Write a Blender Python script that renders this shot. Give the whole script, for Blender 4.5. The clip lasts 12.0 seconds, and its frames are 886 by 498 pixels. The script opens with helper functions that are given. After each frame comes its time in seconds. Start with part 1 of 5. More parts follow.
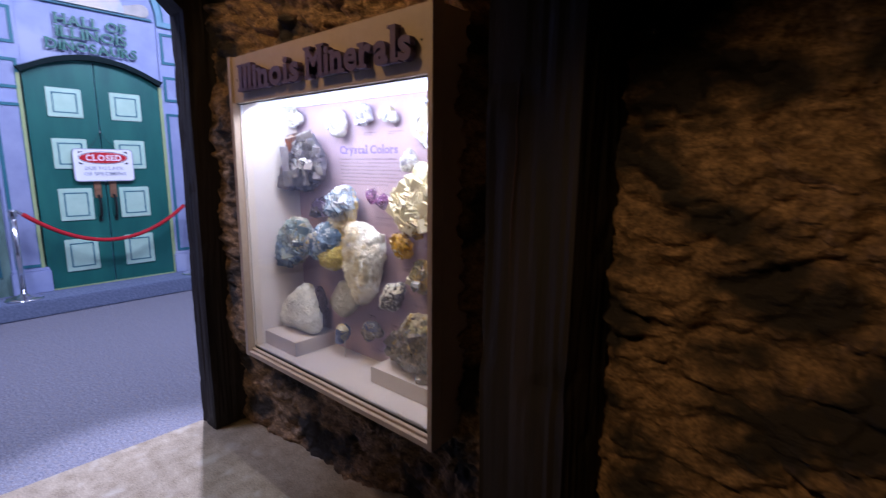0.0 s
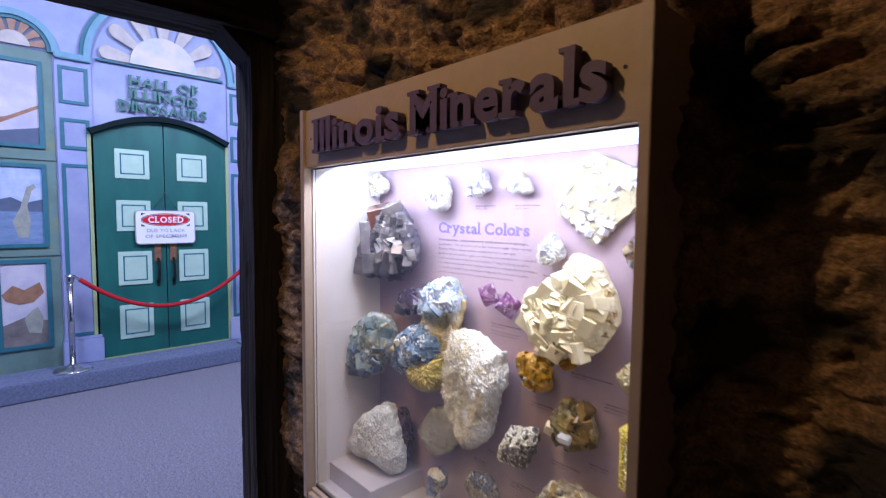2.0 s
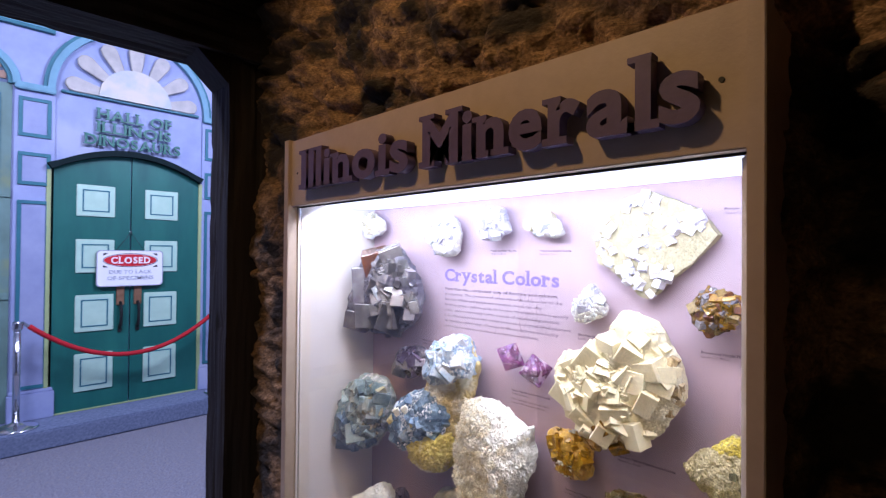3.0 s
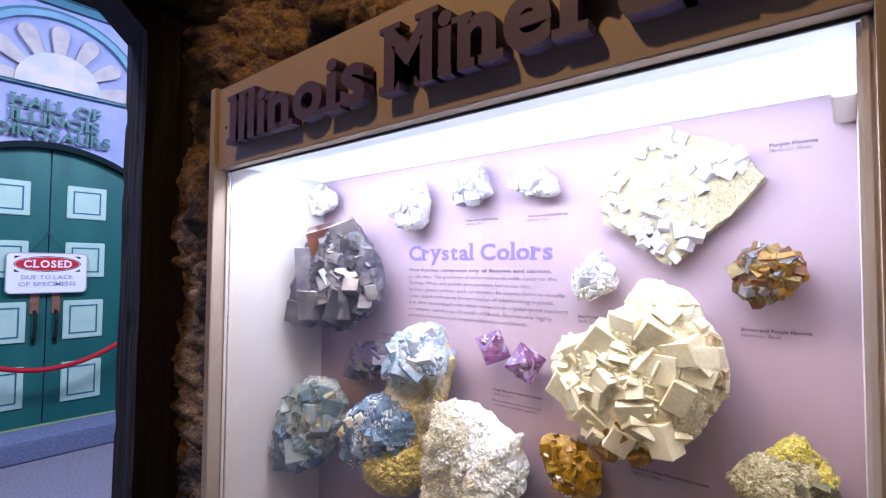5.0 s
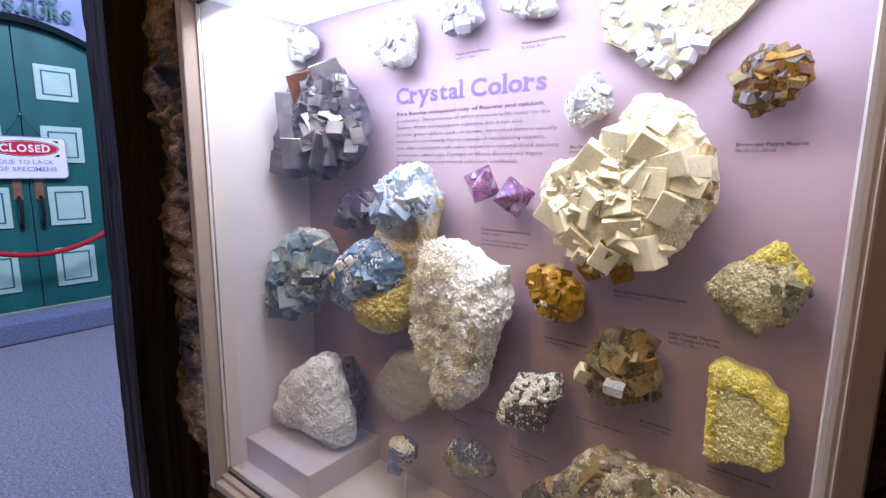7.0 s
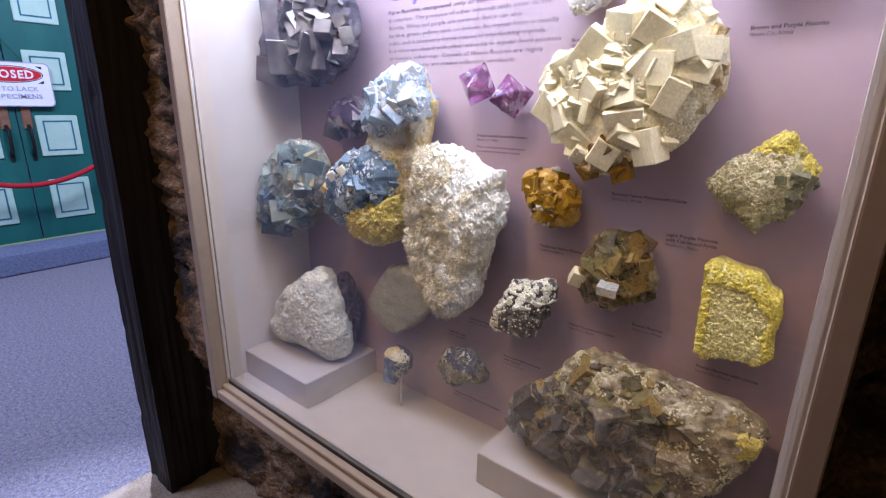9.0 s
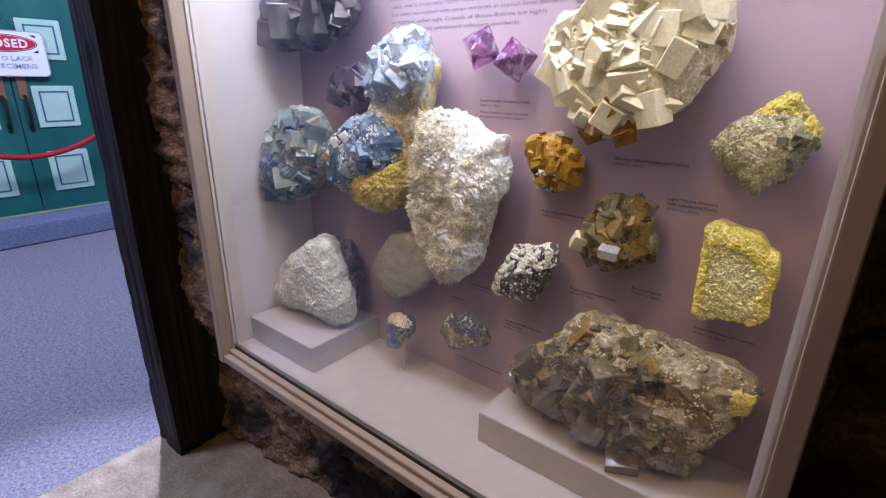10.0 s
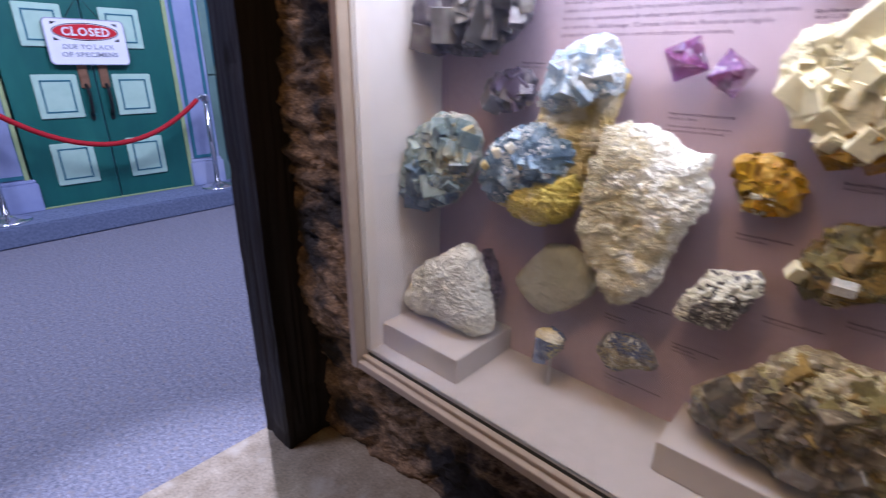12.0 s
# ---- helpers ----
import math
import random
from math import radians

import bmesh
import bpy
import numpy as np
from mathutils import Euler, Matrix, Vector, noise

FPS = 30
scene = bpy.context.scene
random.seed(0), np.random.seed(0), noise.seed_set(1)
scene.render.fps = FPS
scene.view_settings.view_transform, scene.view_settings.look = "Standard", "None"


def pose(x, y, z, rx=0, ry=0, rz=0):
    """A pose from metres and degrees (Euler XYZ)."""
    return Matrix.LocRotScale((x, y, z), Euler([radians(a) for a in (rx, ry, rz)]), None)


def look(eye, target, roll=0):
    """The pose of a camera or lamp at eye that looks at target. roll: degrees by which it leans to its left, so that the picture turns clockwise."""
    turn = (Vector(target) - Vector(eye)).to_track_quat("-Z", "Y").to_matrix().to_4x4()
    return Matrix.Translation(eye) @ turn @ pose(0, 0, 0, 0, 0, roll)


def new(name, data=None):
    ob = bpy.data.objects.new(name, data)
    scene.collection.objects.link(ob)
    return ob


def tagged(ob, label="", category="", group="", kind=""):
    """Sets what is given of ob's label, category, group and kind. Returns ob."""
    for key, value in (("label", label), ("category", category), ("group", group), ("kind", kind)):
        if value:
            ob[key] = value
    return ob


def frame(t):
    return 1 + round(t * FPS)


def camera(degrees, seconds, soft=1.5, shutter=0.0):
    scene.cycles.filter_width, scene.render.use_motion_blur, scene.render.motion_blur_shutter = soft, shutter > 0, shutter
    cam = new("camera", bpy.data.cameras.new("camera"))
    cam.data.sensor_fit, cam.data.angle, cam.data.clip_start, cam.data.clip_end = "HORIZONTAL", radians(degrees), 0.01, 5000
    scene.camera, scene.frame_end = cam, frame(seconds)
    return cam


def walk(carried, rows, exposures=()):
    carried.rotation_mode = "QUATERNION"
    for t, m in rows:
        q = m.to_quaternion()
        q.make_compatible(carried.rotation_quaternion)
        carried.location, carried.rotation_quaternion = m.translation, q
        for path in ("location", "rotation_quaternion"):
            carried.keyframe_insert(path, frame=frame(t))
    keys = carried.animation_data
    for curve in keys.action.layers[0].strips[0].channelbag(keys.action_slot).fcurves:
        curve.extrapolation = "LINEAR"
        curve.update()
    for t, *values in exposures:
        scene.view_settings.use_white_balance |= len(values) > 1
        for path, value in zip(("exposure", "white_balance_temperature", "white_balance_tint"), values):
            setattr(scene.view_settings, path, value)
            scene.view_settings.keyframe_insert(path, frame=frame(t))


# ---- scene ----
cam = camera(84.6, 12.0, soft=1.15, shutter=0.4)
PATH = [
    (0, (-0.011, 0.109, 1.55), (-1.313, 1.587, 1.204), 0.4),
    (0.5, (-0.155, 0.165, 1.572), (-1.592, 1.533, 1.325), 0.5),
    (1, (-0.342, 0.239, 1.596), (-1.804, 1.589, 1.4), 0.6),
    (1.5, (-0.5, 0.325, 1.616), (-1.964, 1.674, 1.422), 0.5),
    (2, (-0.65, 0.388, 1.648), (-2.117, 1.74, 1.514), 0.5),
    (2.5, (-0.781, 0.422, 1.664), (-2.248, 1.782, 1.613), 0.6),
    (3, (-0.884, 0.479, 1.671), (-2.29, 1.901, 1.693), 0.5),
    (5, (-1.075, 0.647, 1.572), (-2.348, 2.187, 1.651), 0.4),
    (5.5, (-1.08, 0.664, 1.529), (-2.339, 2.218, 1.551), 0.4),
    (6, (-1.081, 0.663, 1.488), (-2.329, 2.221, 1.368), 0.5),
    (6.5, (-1.078, 0.664, 1.461), (-2.317, 2.216, 1.227), 0.5),
    (7, (-1.078, 0.665, 1.438), (-2.309, 2.208, 1.115), 0.5),
    (9, (-1.073, 0.681, 1.366), (-2.269, 2.182, 0.806), 0.7),
    (9.5, (-1.066, 0.672, 1.355), (-2.251, 2.161, 0.739), 0.8),
    (10, (-1.067, 0.664, 1.35), (-2.243, 2.142, 0.693), 0.8),
    (10.5, (-1.069, 0.659, 1.348), (-2.239, 2.13, 0.665), 0.8),
    (11, (-1.087, 0.649, 1.349), (-2.254, 2.112, 0.644), 0.9),
    (11.5, (-1.153, 0.614, 1.358), (-2.325, 2.071, 0.648), 1.0),
    (12, (-1.329, 0.517, 1.4), (-2.589, 1.893, 0.679), 0.8),
]

walk(cam, [(t, look(eye, target, roll)) for t, eye, target, roll in PATH], exposures=[(0.0, 0.0), (12.0, 0.0)])

# ---- plan (metres) ----
CL, CR = -2.286, -1.060          # inner sides of the display case
CF, CB = 1.253, 1.546            # its glass and its back panel
CZ0, CZ1 = 0.628, 1.828          # its deck and its light panel
WX = -6.59                       # painted wall of the far hall
PH = 0.165                       # step in front of it
TX = -2.92                       # threshold between tunnel and hall

# ---- light ----
world = bpy.data.worlds.new("world")
scene.world = world
world.use_nodes = True
world.node_tree.nodes["Background"].inputs[0].default_value = (0.02, 0.02, 0.03, 1)
world.node_tree.nodes["Background"].inputs[1].default_value = 0.1


def lamp(name, kind, m, energy, colour, size=0.2, size_y=None, spot=60, blend=0.6):
    d = bpy.data.lights.new(name, kind)
    d.energy, d.color = energy, colour
    if kind == "AREA":
        d.shape = "RECTANGLE" if size_y else "DISK"
        d.size = size
        if size_y:
            d.size_y = size_y
    else:
        d.shadow_soft_size = size
    if kind == "SPOT":
        d.spot_size, d.spot_blend = radians(spot), blend
    ob = new(name, d)
    ob.matrix_world = m
    return ob


CASE_LIGHT = (0.74, 0.79, 1.0)
BACK_FILL = (0.40, 0.56, 1.0)
HALL_LIGHT = (0.60, 0.64, 1.0)
WARM_LIGHT = (1.0, 0.63, 0.30)
lamp("case_light", "AREA", look(((CL + CR) / 2, 1.300, CZ1 - 0.020), ((CL + CR) / 2, 1.52, 1.44)), 9.2, CASE_LIGHT, 1.16, 0.06)
# added blue fill that brightens the upper back panel, not a fixture
lamp("case_back_fill", "AREA", look(((CL + CR) / 2, 1.43, CZ1 - 0.006), ((CL + CR) / 2, 1.46, 1.0)), 2.0, BACK_FILL, 1.18, 0.20)
lamp("hall_light", "AREA", look((-3.8, -0.3, 4.1), (-6.4, -0.1, 0.6)), 172, HALL_LIGHT, 1.0, 1.0)
lamp("hall_light", "AREA", look((-3.8, 2.5, 4.1), (-6.4, 2.3, 0.6)), 172, HALL_LIGHT, 1.0, 1.0)
lamp("hall_spot", "SPOT", look((-4.45, 1.88, 4.15), (-2.30, 0.62, 0)), 1300, HALL_LIGHT, 0.05, spot=26)
lamp("tunnel_spot", "SPOT", look((-1.75, 0.25, 2.85), (-1.75, 1.35, 2.1)), 34, WARM_LIGHT, 0.05, spot=92)
# added weak fill for the post and the rock right of the case
lamp("tunnel_spot", "SPOT", look((-1.12, -0.7, 2.85), (-0.85, 1.35, 0.9)), 6, WARM_LIGHT, 0.05, spot=40)
lamp("tunnel_spot", "SPOT", look((-0.30, -0.90, 2.50), (0.0, 1.18, 0.96)), 48, WARM_LIGHT, 0.05, spot=41)
lamp("tunnel_spot", "SPOT", look((-1.9, -0.1, 2.85), (-2.0, 1.40, 0.32)), 9, WARM_LIGHT, 0.05, spot=50)

# ---- materials ----


def mat(name, c1, c2=None, rough=0.6, scale=8.0, detail=6.0, bump=0.0, bscale=40.0, metal=0.0, trans=0.0, ior=1.45,
        emit=0.0, rnd=0.0, c3=None, c3lo=0.55, c3hi=0.65, c3scale=3.0, stretch=(1, 1, 1), rvar=0.0, spec=0.5, sss=0.0, coat=0.0, bdist=0.004, fine=0.0, finescale=260.0):
    """Two-scale noise paint: c1 to c2 by fine noise, patches of c3 by coarse noise, relief by bump, a value shift per object by rnd."""
    m = bpy.data.materials.new(name)
    m.use_nodes = True
    nt = m.node_tree
    n, l = nt.nodes, nt.links
    bsdf = n["Principled BSDF"]
    tc = n.new("ShaderNodeNewGeometry")
    mp = n.new("ShaderNodeMapping")
    mp.inputs["Scale"].default_value = stretch
    l.new(tc.outputs["Position"], mp.inputs[0])
    c2 = c2 or tuple(v * 0.8 for v in c1)
    no = n.new("ShaderNodeTexNoise")
    no.inputs["Scale"].default_value, no.inputs["Detail"].default_value = scale, detail
    no.inputs["Roughness"].default_value = 0.62
    l.new(mp.outputs[0], no.inputs["Vector"])
    cr = n.new("ShaderNodeValToRGB")
    cr.color_ramp.elements[0].position, cr.color_ramp.elements[1].position = 0.32, 0.68
    cr.color_ramp.elements[0].color, cr.color_ramp.elements[1].color = (*c2, 1), (*c1, 1)
    l.new(no.outputs[0], cr.inputs[0])
    col = cr.outputs[0]
    if fine:
        nf = n.new("ShaderNodeTexNoise")
        nf.inputs["Scale"].default_value, nf.inputs["Detail"].default_value = finescale, 4
        l.new(mp.outputs[0], nf.inputs["Vector"])
        rf = n.new("ShaderNodeMapRange")
        rf.inputs["From Min"].default_value, rf.inputs["From Max"].default_value = 0.3, 0.7
        rf.inputs["To Min"].default_value, rf.inputs["To Max"].default_value = 1 - fine, 1 + fine
        l.new(nf.outputs[0], rf.inputs["Value"])
        hf = n.new("ShaderNodeHueSaturation")
        l.new(rf.outputs[0], hf.inputs["Value"])
        l.new(col, hf.inputs["Color"])
        col = hf.outputs[0]
    if c3:
        n3 = n.new("ShaderNodeTexNoise")
        n3.inputs["Scale"].default_value, n3.inputs["Detail"].default_value = c3scale, 5
        l.new(mp.outputs[0], n3.inputs["Vector"])
        r3 = n.new("ShaderNodeMapRange")
        r3.inputs["From Min"].default_value, r3.inputs["From Max"].default_value = c3lo, c3hi
        l.new(n3.outputs[0], r3.inputs["Value"])
        mx = n.new("ShaderNodeMix")
        mx.data_type = "RGBA"
        l.new(r3.outputs[0], mx.inputs[0])
        l.new(col, mx.inputs[6])
        mx.inputs[7].default_value = (*c3, 1)
        col = mx.outputs[2]
    if rnd:
        oi = n.new("ShaderNodeObjectInfo")
        rr = n.new("ShaderNodeMapRange")
        rr.inputs["To Min"].default_value, rr.inputs["To Max"].default_value = 1 - rnd, 1 + rnd
        l.new(oi.outputs["Random"], rr.inputs["Value"])
        hs = n.new("ShaderNodeHueSaturation")
        l.new(rr.outputs[0], hs.inputs["Value"])
        l.new(col, hs.inputs["Color"])
        col = hs.outputs[0]
    l.new(col, bsdf.inputs["Base Color"])
    bsdf.inputs["Roughness"].default_value = rough
    if rvar:
        rm = n.new("ShaderNodeMapRange")
        rm.inputs["To Min"].default_value, rm.inputs["To Max"].default_value = max(0.02, rough - rvar), min(1, rough + rvar)
        l.new(no.outputs[0], rm.inputs["Value"])
        l.new(rm.outputs[0], bsdf.inputs["Roughness"])
    bsdf.inputs["Metallic"].default_value = metal
    bsdf.inputs["IOR"].default_value = ior
    bsdf.inputs["Specular IOR Level"].default_value = spec
    bsdf.inputs["Transmission Weight"].default_value = trans
    bsdf.inputs["Coat Weight"].default_value = coat
    if sss:
        bsdf.inputs["Subsurface Weight"].default_value = sss
        bsdf.inputs["Subsurface Radius"].default_value = (0.02, 0.015, 0.01)
        bsdf.inputs["Subsurface Scale"].default_value = 0.5
    if emit:
        bsdf.inputs["Emission Color"].default_value = (*c1, 1)
        bsdf.inputs["Emission Strength"].default_value = emit
    if bump:
        nb = n.new("ShaderNodeTexNoise")
        nb.inputs["Scale"].default_value, nb.inputs["Detail"].default_value = bscale, 8
        l.new(mp.outputs[0], nb.inputs["Vector"])
        bp = n.new("ShaderNodeBump")
        bp.inputs["Strength"].default_value, bp.inputs["Distance"].default_value = bump, bdist
        l.new(nb.outputs[0], bp.inputs["Height"])
        l.new(bp.outputs[0], bsdf.inputs["Normal"])
    return m


M = {}
M["rock"] = mat("rock", (0.40, 0.25, 0.14), (0.10, 0.060, 0.035), 0.85, 22, 10, 1.0, 60, fine=0.45, finescale=110, c3=(0.030, 0.024, 0.021), c3lo=0.46, c3hi=0.58, c3scale=4.0, bdist=0.012, stretch=(1, 1, 1.5))
M["concrete"] = mat("concrete", (0.41, 0.335, 0.235), (0.25, 0.195, 0.125), 0.8, 12, 9, 0.5, 70, fine=0.25, finescale=110, c3=(0.44, 0.38, 0.29), c3lo=0.56, c3hi=0.70, c3scale=7, bdist=0.003)
M["carpet"] = mat("carpet", (0.285, 0.28, 0.31), (0.132, 0.134, 0.17), 0.97, 60, 5, 0.25, 260, fine=0.40, finescale=150, spec=0.1, c3=(0.25, 0.22, 0.215), c3scale=40, c3lo=0.54, c3hi=0.70, bdist=0.004)
M["step"] = mat("step_carpet", (0.20, 0.24, 0.34), (0.12, 0.15, 0.23), 0.95, 45, 6, 0.8, 200, spec=0.1)
M["timber"] = mat("timber", (0.021, 0.014, 0.011), (0.007, 0.005, 0.004), 0.75, 26, 8, 0.7, 40, stretch=(1, 1, 0.06), rvar=0.15, bdist=0.006, c3=(0.034, 0.023, 0.016), c3scale=9, c3lo=0.58, c3hi=0.75)
M["case_board"] = mat("case_board", (0.49, 0.385, 0.295), (0.45, 0.35, 0.265), 0.5, 30, 5, 0.1, 160)
M["case_white"] = mat("case_white", (0.68, 0.62, 0.58), (0.64, 0.58, 0.54), 0.55, 18, 4, 0.08, 120)
M["case_back"] = mat("case_back", (0.425, 0.308, 0.348), (0.39, 0.28, 0.318), 0.75, 60, 6, 0.15, 260, c3=(0.44, 0.325, 0.365), c3scale=2)
# extra white: carries the highlight of the right case edge in its colour
M["bead"] = mat("white_edge_highlight", (0.84, 0.81, 0.79), (0.80, 0.77, 0.75), 0.22, 18, 4, 0.05, 120, coat=0.4)
M["plinth"] = mat("plinth", (0.48, 0.43, 0.41), (0.445, 0.40, 0.38), 0.55, 25, 5, 0.08, 150)
M["letter"] = mat("letter", (0.125, 0.085, 0.165), (0.10, 0.068, 0.135), 0.55, 40, 5, 0.1, 150)
M["print_purple"] = mat("print_purple", (0.20, 0.14, 0.50), (0.18, 0.125, 0.46), 0.6, 60)
M["print_dark"] = mat("print_dark", (0.085, 0.05, 0.078), (0.07, 0.04, 0.065), 0.7, 60)
M["gasket"] = mat("gasket", (0.02, 0.022, 0.018), None, 0.4, 30)
M["glow"] = mat("light_panel", (0.46, 0.52, 0.66), (0.46, 0.52, 0.66), 0.6, 5, emit=1.0)
M["pin"] = mat("pin_steel", (0.5, 0.5, 0.5), None, 0.3, 30, metal=1)
M["wallpaint"] = mat("wall_paint", (0.32, 0.37, 0.56), (0.26, 0.31, 0.50), 0.6, 5, 6, 0.15, 60, c3=(0.37, 0.41, 0.56), c3scale=1.2)
M["moulding"] = mat("moulding_teal", (0.030, 0.17, 0.21), (0.020, 0.13, 0.17), 0.5, 12, 5, 0.1, 60)
M["moulding_pale"] = mat("moulding_pale", (0.16, 0.34, 0.42), (0.12, 0.28, 0.36), 0.5, 8, 5)
M["bay"] = mat("bay_green", (0.15, 0.26, 0.23), (0.11, 0.19, 0.16), 0.6, 4, 5, c3=(0.20, 0.24, 0.10), c3scale=2.0)
M["inset"] = mat("panel_inset", (0.30, 0.34, 0.50), (0.24, 0.28, 0.44), 0.6, 5, 5)
M["door"] = mat("door_green", (0.010, 0.125, 0.100), (0.006, 0.095, 0.082), 0.45, 6, 6, 0.1, 60, c3=(0.014, 0.14, 0.11), c3scale=2, stretch=(1, 1, 0.3))
M["door_panel"] = mat("door_panel", (0.46, 0.66, 0.52), (0.40, 0.60, 0.47), 0.5, 9, 5)
M["jamb"] = mat("jamb", (0.38, 0.46, 0.22), (0.32, 0.40, 0.18), 0.55, 9)
M["arch_dark"] = mat("arch_dark", (0.006, 0.016, 0.017), None, 0.85, 10, spec=0.2)
M["bronze"] = mat("bronze", (0.30, 0.16, 0.09), (0.20, 0.10, 0.055), 0.4, 30, metal=0.2)
M["iron"] = mat("iron", (0.05, 0.05, 0.05), None, 0.35, 30, metal=0.8)
M["signwhite"] = mat("sign_white", (0.85, 0.86, 0.86), (0.82, 0.83, 0.84), 0.4, 12)
M["red"] = mat("sign_red", (0.62, 0.02, 0.03), (0.56, 0.015, 0.025), 0.4, 12)
M["black"] = mat("black", (0.015, 0.015, 0.018), None, 0.5, 20)
M["greyblue"] = mat("grey_blue_print", (0.42, 0.45, 0.54), None, 0.5, 20)
M["rope"] = mat("rope_red", (0.50, 0.008, 0.02), (0.36, 0.004, 0.012), 0.75, 90, 4, 0.5, 200)
M["chrome"] = mat("chrome", (0.75, 0.75, 0.76), (0.68, 0.68, 0.7), 0.16, 20, metal=1)
M["sunray"] = mat("sun_ray", (0.50, 0.47, 0.42), (0.38, 0.36, 0.33), 0.6, 9, 6, 0.1, 60)
M["sundisc"] = mat("sun_disc", (0.62, 0.55, 0.40), (0.40, 0.46, 0.52), 0.6, 4, 6, c3=(0.60, 0.54, 0.44), c3scale=3)
M["sun_brown"] = mat("sun_brown", (0.36, 0.22, 0.15), (0.26, 0.15, 0.10), 0.6, 9)
M["letter_green"] = mat("letter_green", (0.020, 0.16, 0.12), (0.014, 0.12, 0.09), 0.45, 20)
M["sky"] = mat("paint_sky", (0.62, 0.66, 0.74), (0.20, 0.34, 0.66), 0.6, 3.5, 7)
M["sky_haze"] = mat("paint_haze", (0.60, 0.58, 0.62), (0.42, 0.42, 0.52), 0.6, 4, 6)
M["lake"] = mat("paint_lake", (0.20, 0.30, 0.46), (0.12, 0.20, 0.33), 0.6, 7, 6, stretch=(1, 1, 4))
M["hill_shade"] = mat("paint_hill_arch_shade", (0.10, 0.14, 0.22), (0.07, 0.10, 0.16), 0.6, 7, 6)
M["land"] = mat("paint_land", (0.24, 0.22, 0.20), (0.13, 0.12, 0.12), 0.6, 9, 6)
M["beast"] = mat("paint_grey_green", (0.36, 0.38, 0.30), (0.24, 0.27, 0.24), 0.6, 14)
M["beast_brown"] = mat("paint_brown", (0.36, 0.20, 0.11), (0.24, 0.12, 0.07), 0.6, 14)
M["dark"] = mat("dark_paint", (0.030, 0.024, 0.020), (0.02, 0.016, 0.014), 0.9, 6, 6, 0.3, 30)
M["hallplain"] = mat("hall_paint", (0.34, 0.37, 0.44), (0.29, 0.32, 0.39), 0.7, 3)

glass = bpy.data.materials.new("case_glass")
glass.use_nodes = True
gb = glass.node_tree.nodes["Principled BSDF"]
gb.inputs["Base Color"].default_value = (0.97, 0.99, 0.98, 1)
gb.inputs["Roughness"].default_value = 0.0
gb.inputs["Transmission Weight"].default_value = 1.0
gb.inputs["IOR"].default_value = 1.45
M["glass"] = glass

# ---- helpers of this scene ----


def link(name, bm, material, parent=None, label="", smooth=False):
    me = bpy.data.meshes.new(name)
    bm.to_mesh(me)
    bm.free()
    if smooth:
        for p in me.polygons:
            p.use_smooth = True
    me.materials.append(material)
    ob = new(name, me)
    if parent is not None:
        ob.parent = parent
    if label:
        ob["label"] = label
    return ob


part = link


def empty(name, at, label, category, group="", kind=""):
    ob = new(name)
    ob.empty_display_size = 0.05
    ob.location = at
    return tagged(ob, label, category, group, kind)


def boxes(dims, bevel=0.0, bm=None):
    """One mesh of boxes, each (x0, x1, y0, y1, z0, z1)."""
    bm = bm or bmesh.new()
    for x0, x1, y0, y1, z0, z1 in dims:
        vs = [bm.verts.new(c) for c in ((x0, y0, z0), (x1, y0, z0), (x1, y1, z0), (x0, y1, z0), (x0, y0, z1), (x1, y0, z1), (x1, y1, z1), (x0, y1, z1))]
        for f in ((0, 3, 2, 1), (4, 5, 6, 7), (0, 1, 5, 4), (1, 2, 6, 5), (2, 3, 7, 6), (3, 0, 4, 7)):
            bm.faces.new([vs[i] for i in f])
    if bevel:
        bmesh.ops.bevel(bm, geom=bm.edges[:], offset=bevel, segments=2, affect="EDGES", clamp_overlap=True)
    return bm


def box(x0, x1, y0, y1, z0, z1, bevel=0.0):
    return boxes([(x0, x1, y0, y1, z0, z1)], bevel)


def prism(pts, y0, y1, axis="y"):
    """A polygon of (a, b) extruded: axis y: a is x, b is z; axis x: a is y, b is z."""
    bm = bmesh.new()
    if axis == "y":
        f = [bm.verts.new((a, y0, b)) for a, b in pts]
        g = [bm.verts.new((a, y1, b)) for a, b in pts]
    else:
        f = [bm.verts.new((y0, a, b)) for a, b in pts]
        g = [bm.verts.new((y1, a, b)) for a, b in pts]
    n = len(pts)
    bm.faces.new(f)
    bm.faces.new(g[::-1])
    for i in range(n):
        bm.faces.new((f[i], g[i], g[(i + 1) % n], f[(i + 1) % n]))
    bmesh.ops.recalc_face_normals(bm, faces=bm.faces[:])
    return bm


def lathe(profile, n=28, at=(0, 0, 0)):
    bm = bmesh.new()
    rings = []
    for r, z in profile:
        rings.append([bm.verts.new((at[0] + r * math.cos(2 * math.pi * i / n), at[1] + r * math.sin(2 * math.pi * i / n), at[2] + z)) for i in range(n)])
    for a, b in zip(rings, rings[1:]):
        for i in range(n):
            bm.faces.new((a[i], a[(i + 1) % n], b[(i + 1) % n], b[i]))
    bm.faces.new(rings[0][::-1])
    bm.faces.new(rings[-1])
    bmesh.ops.recalc_face_normals(bm, faces=bm.faces[:])
    return bm


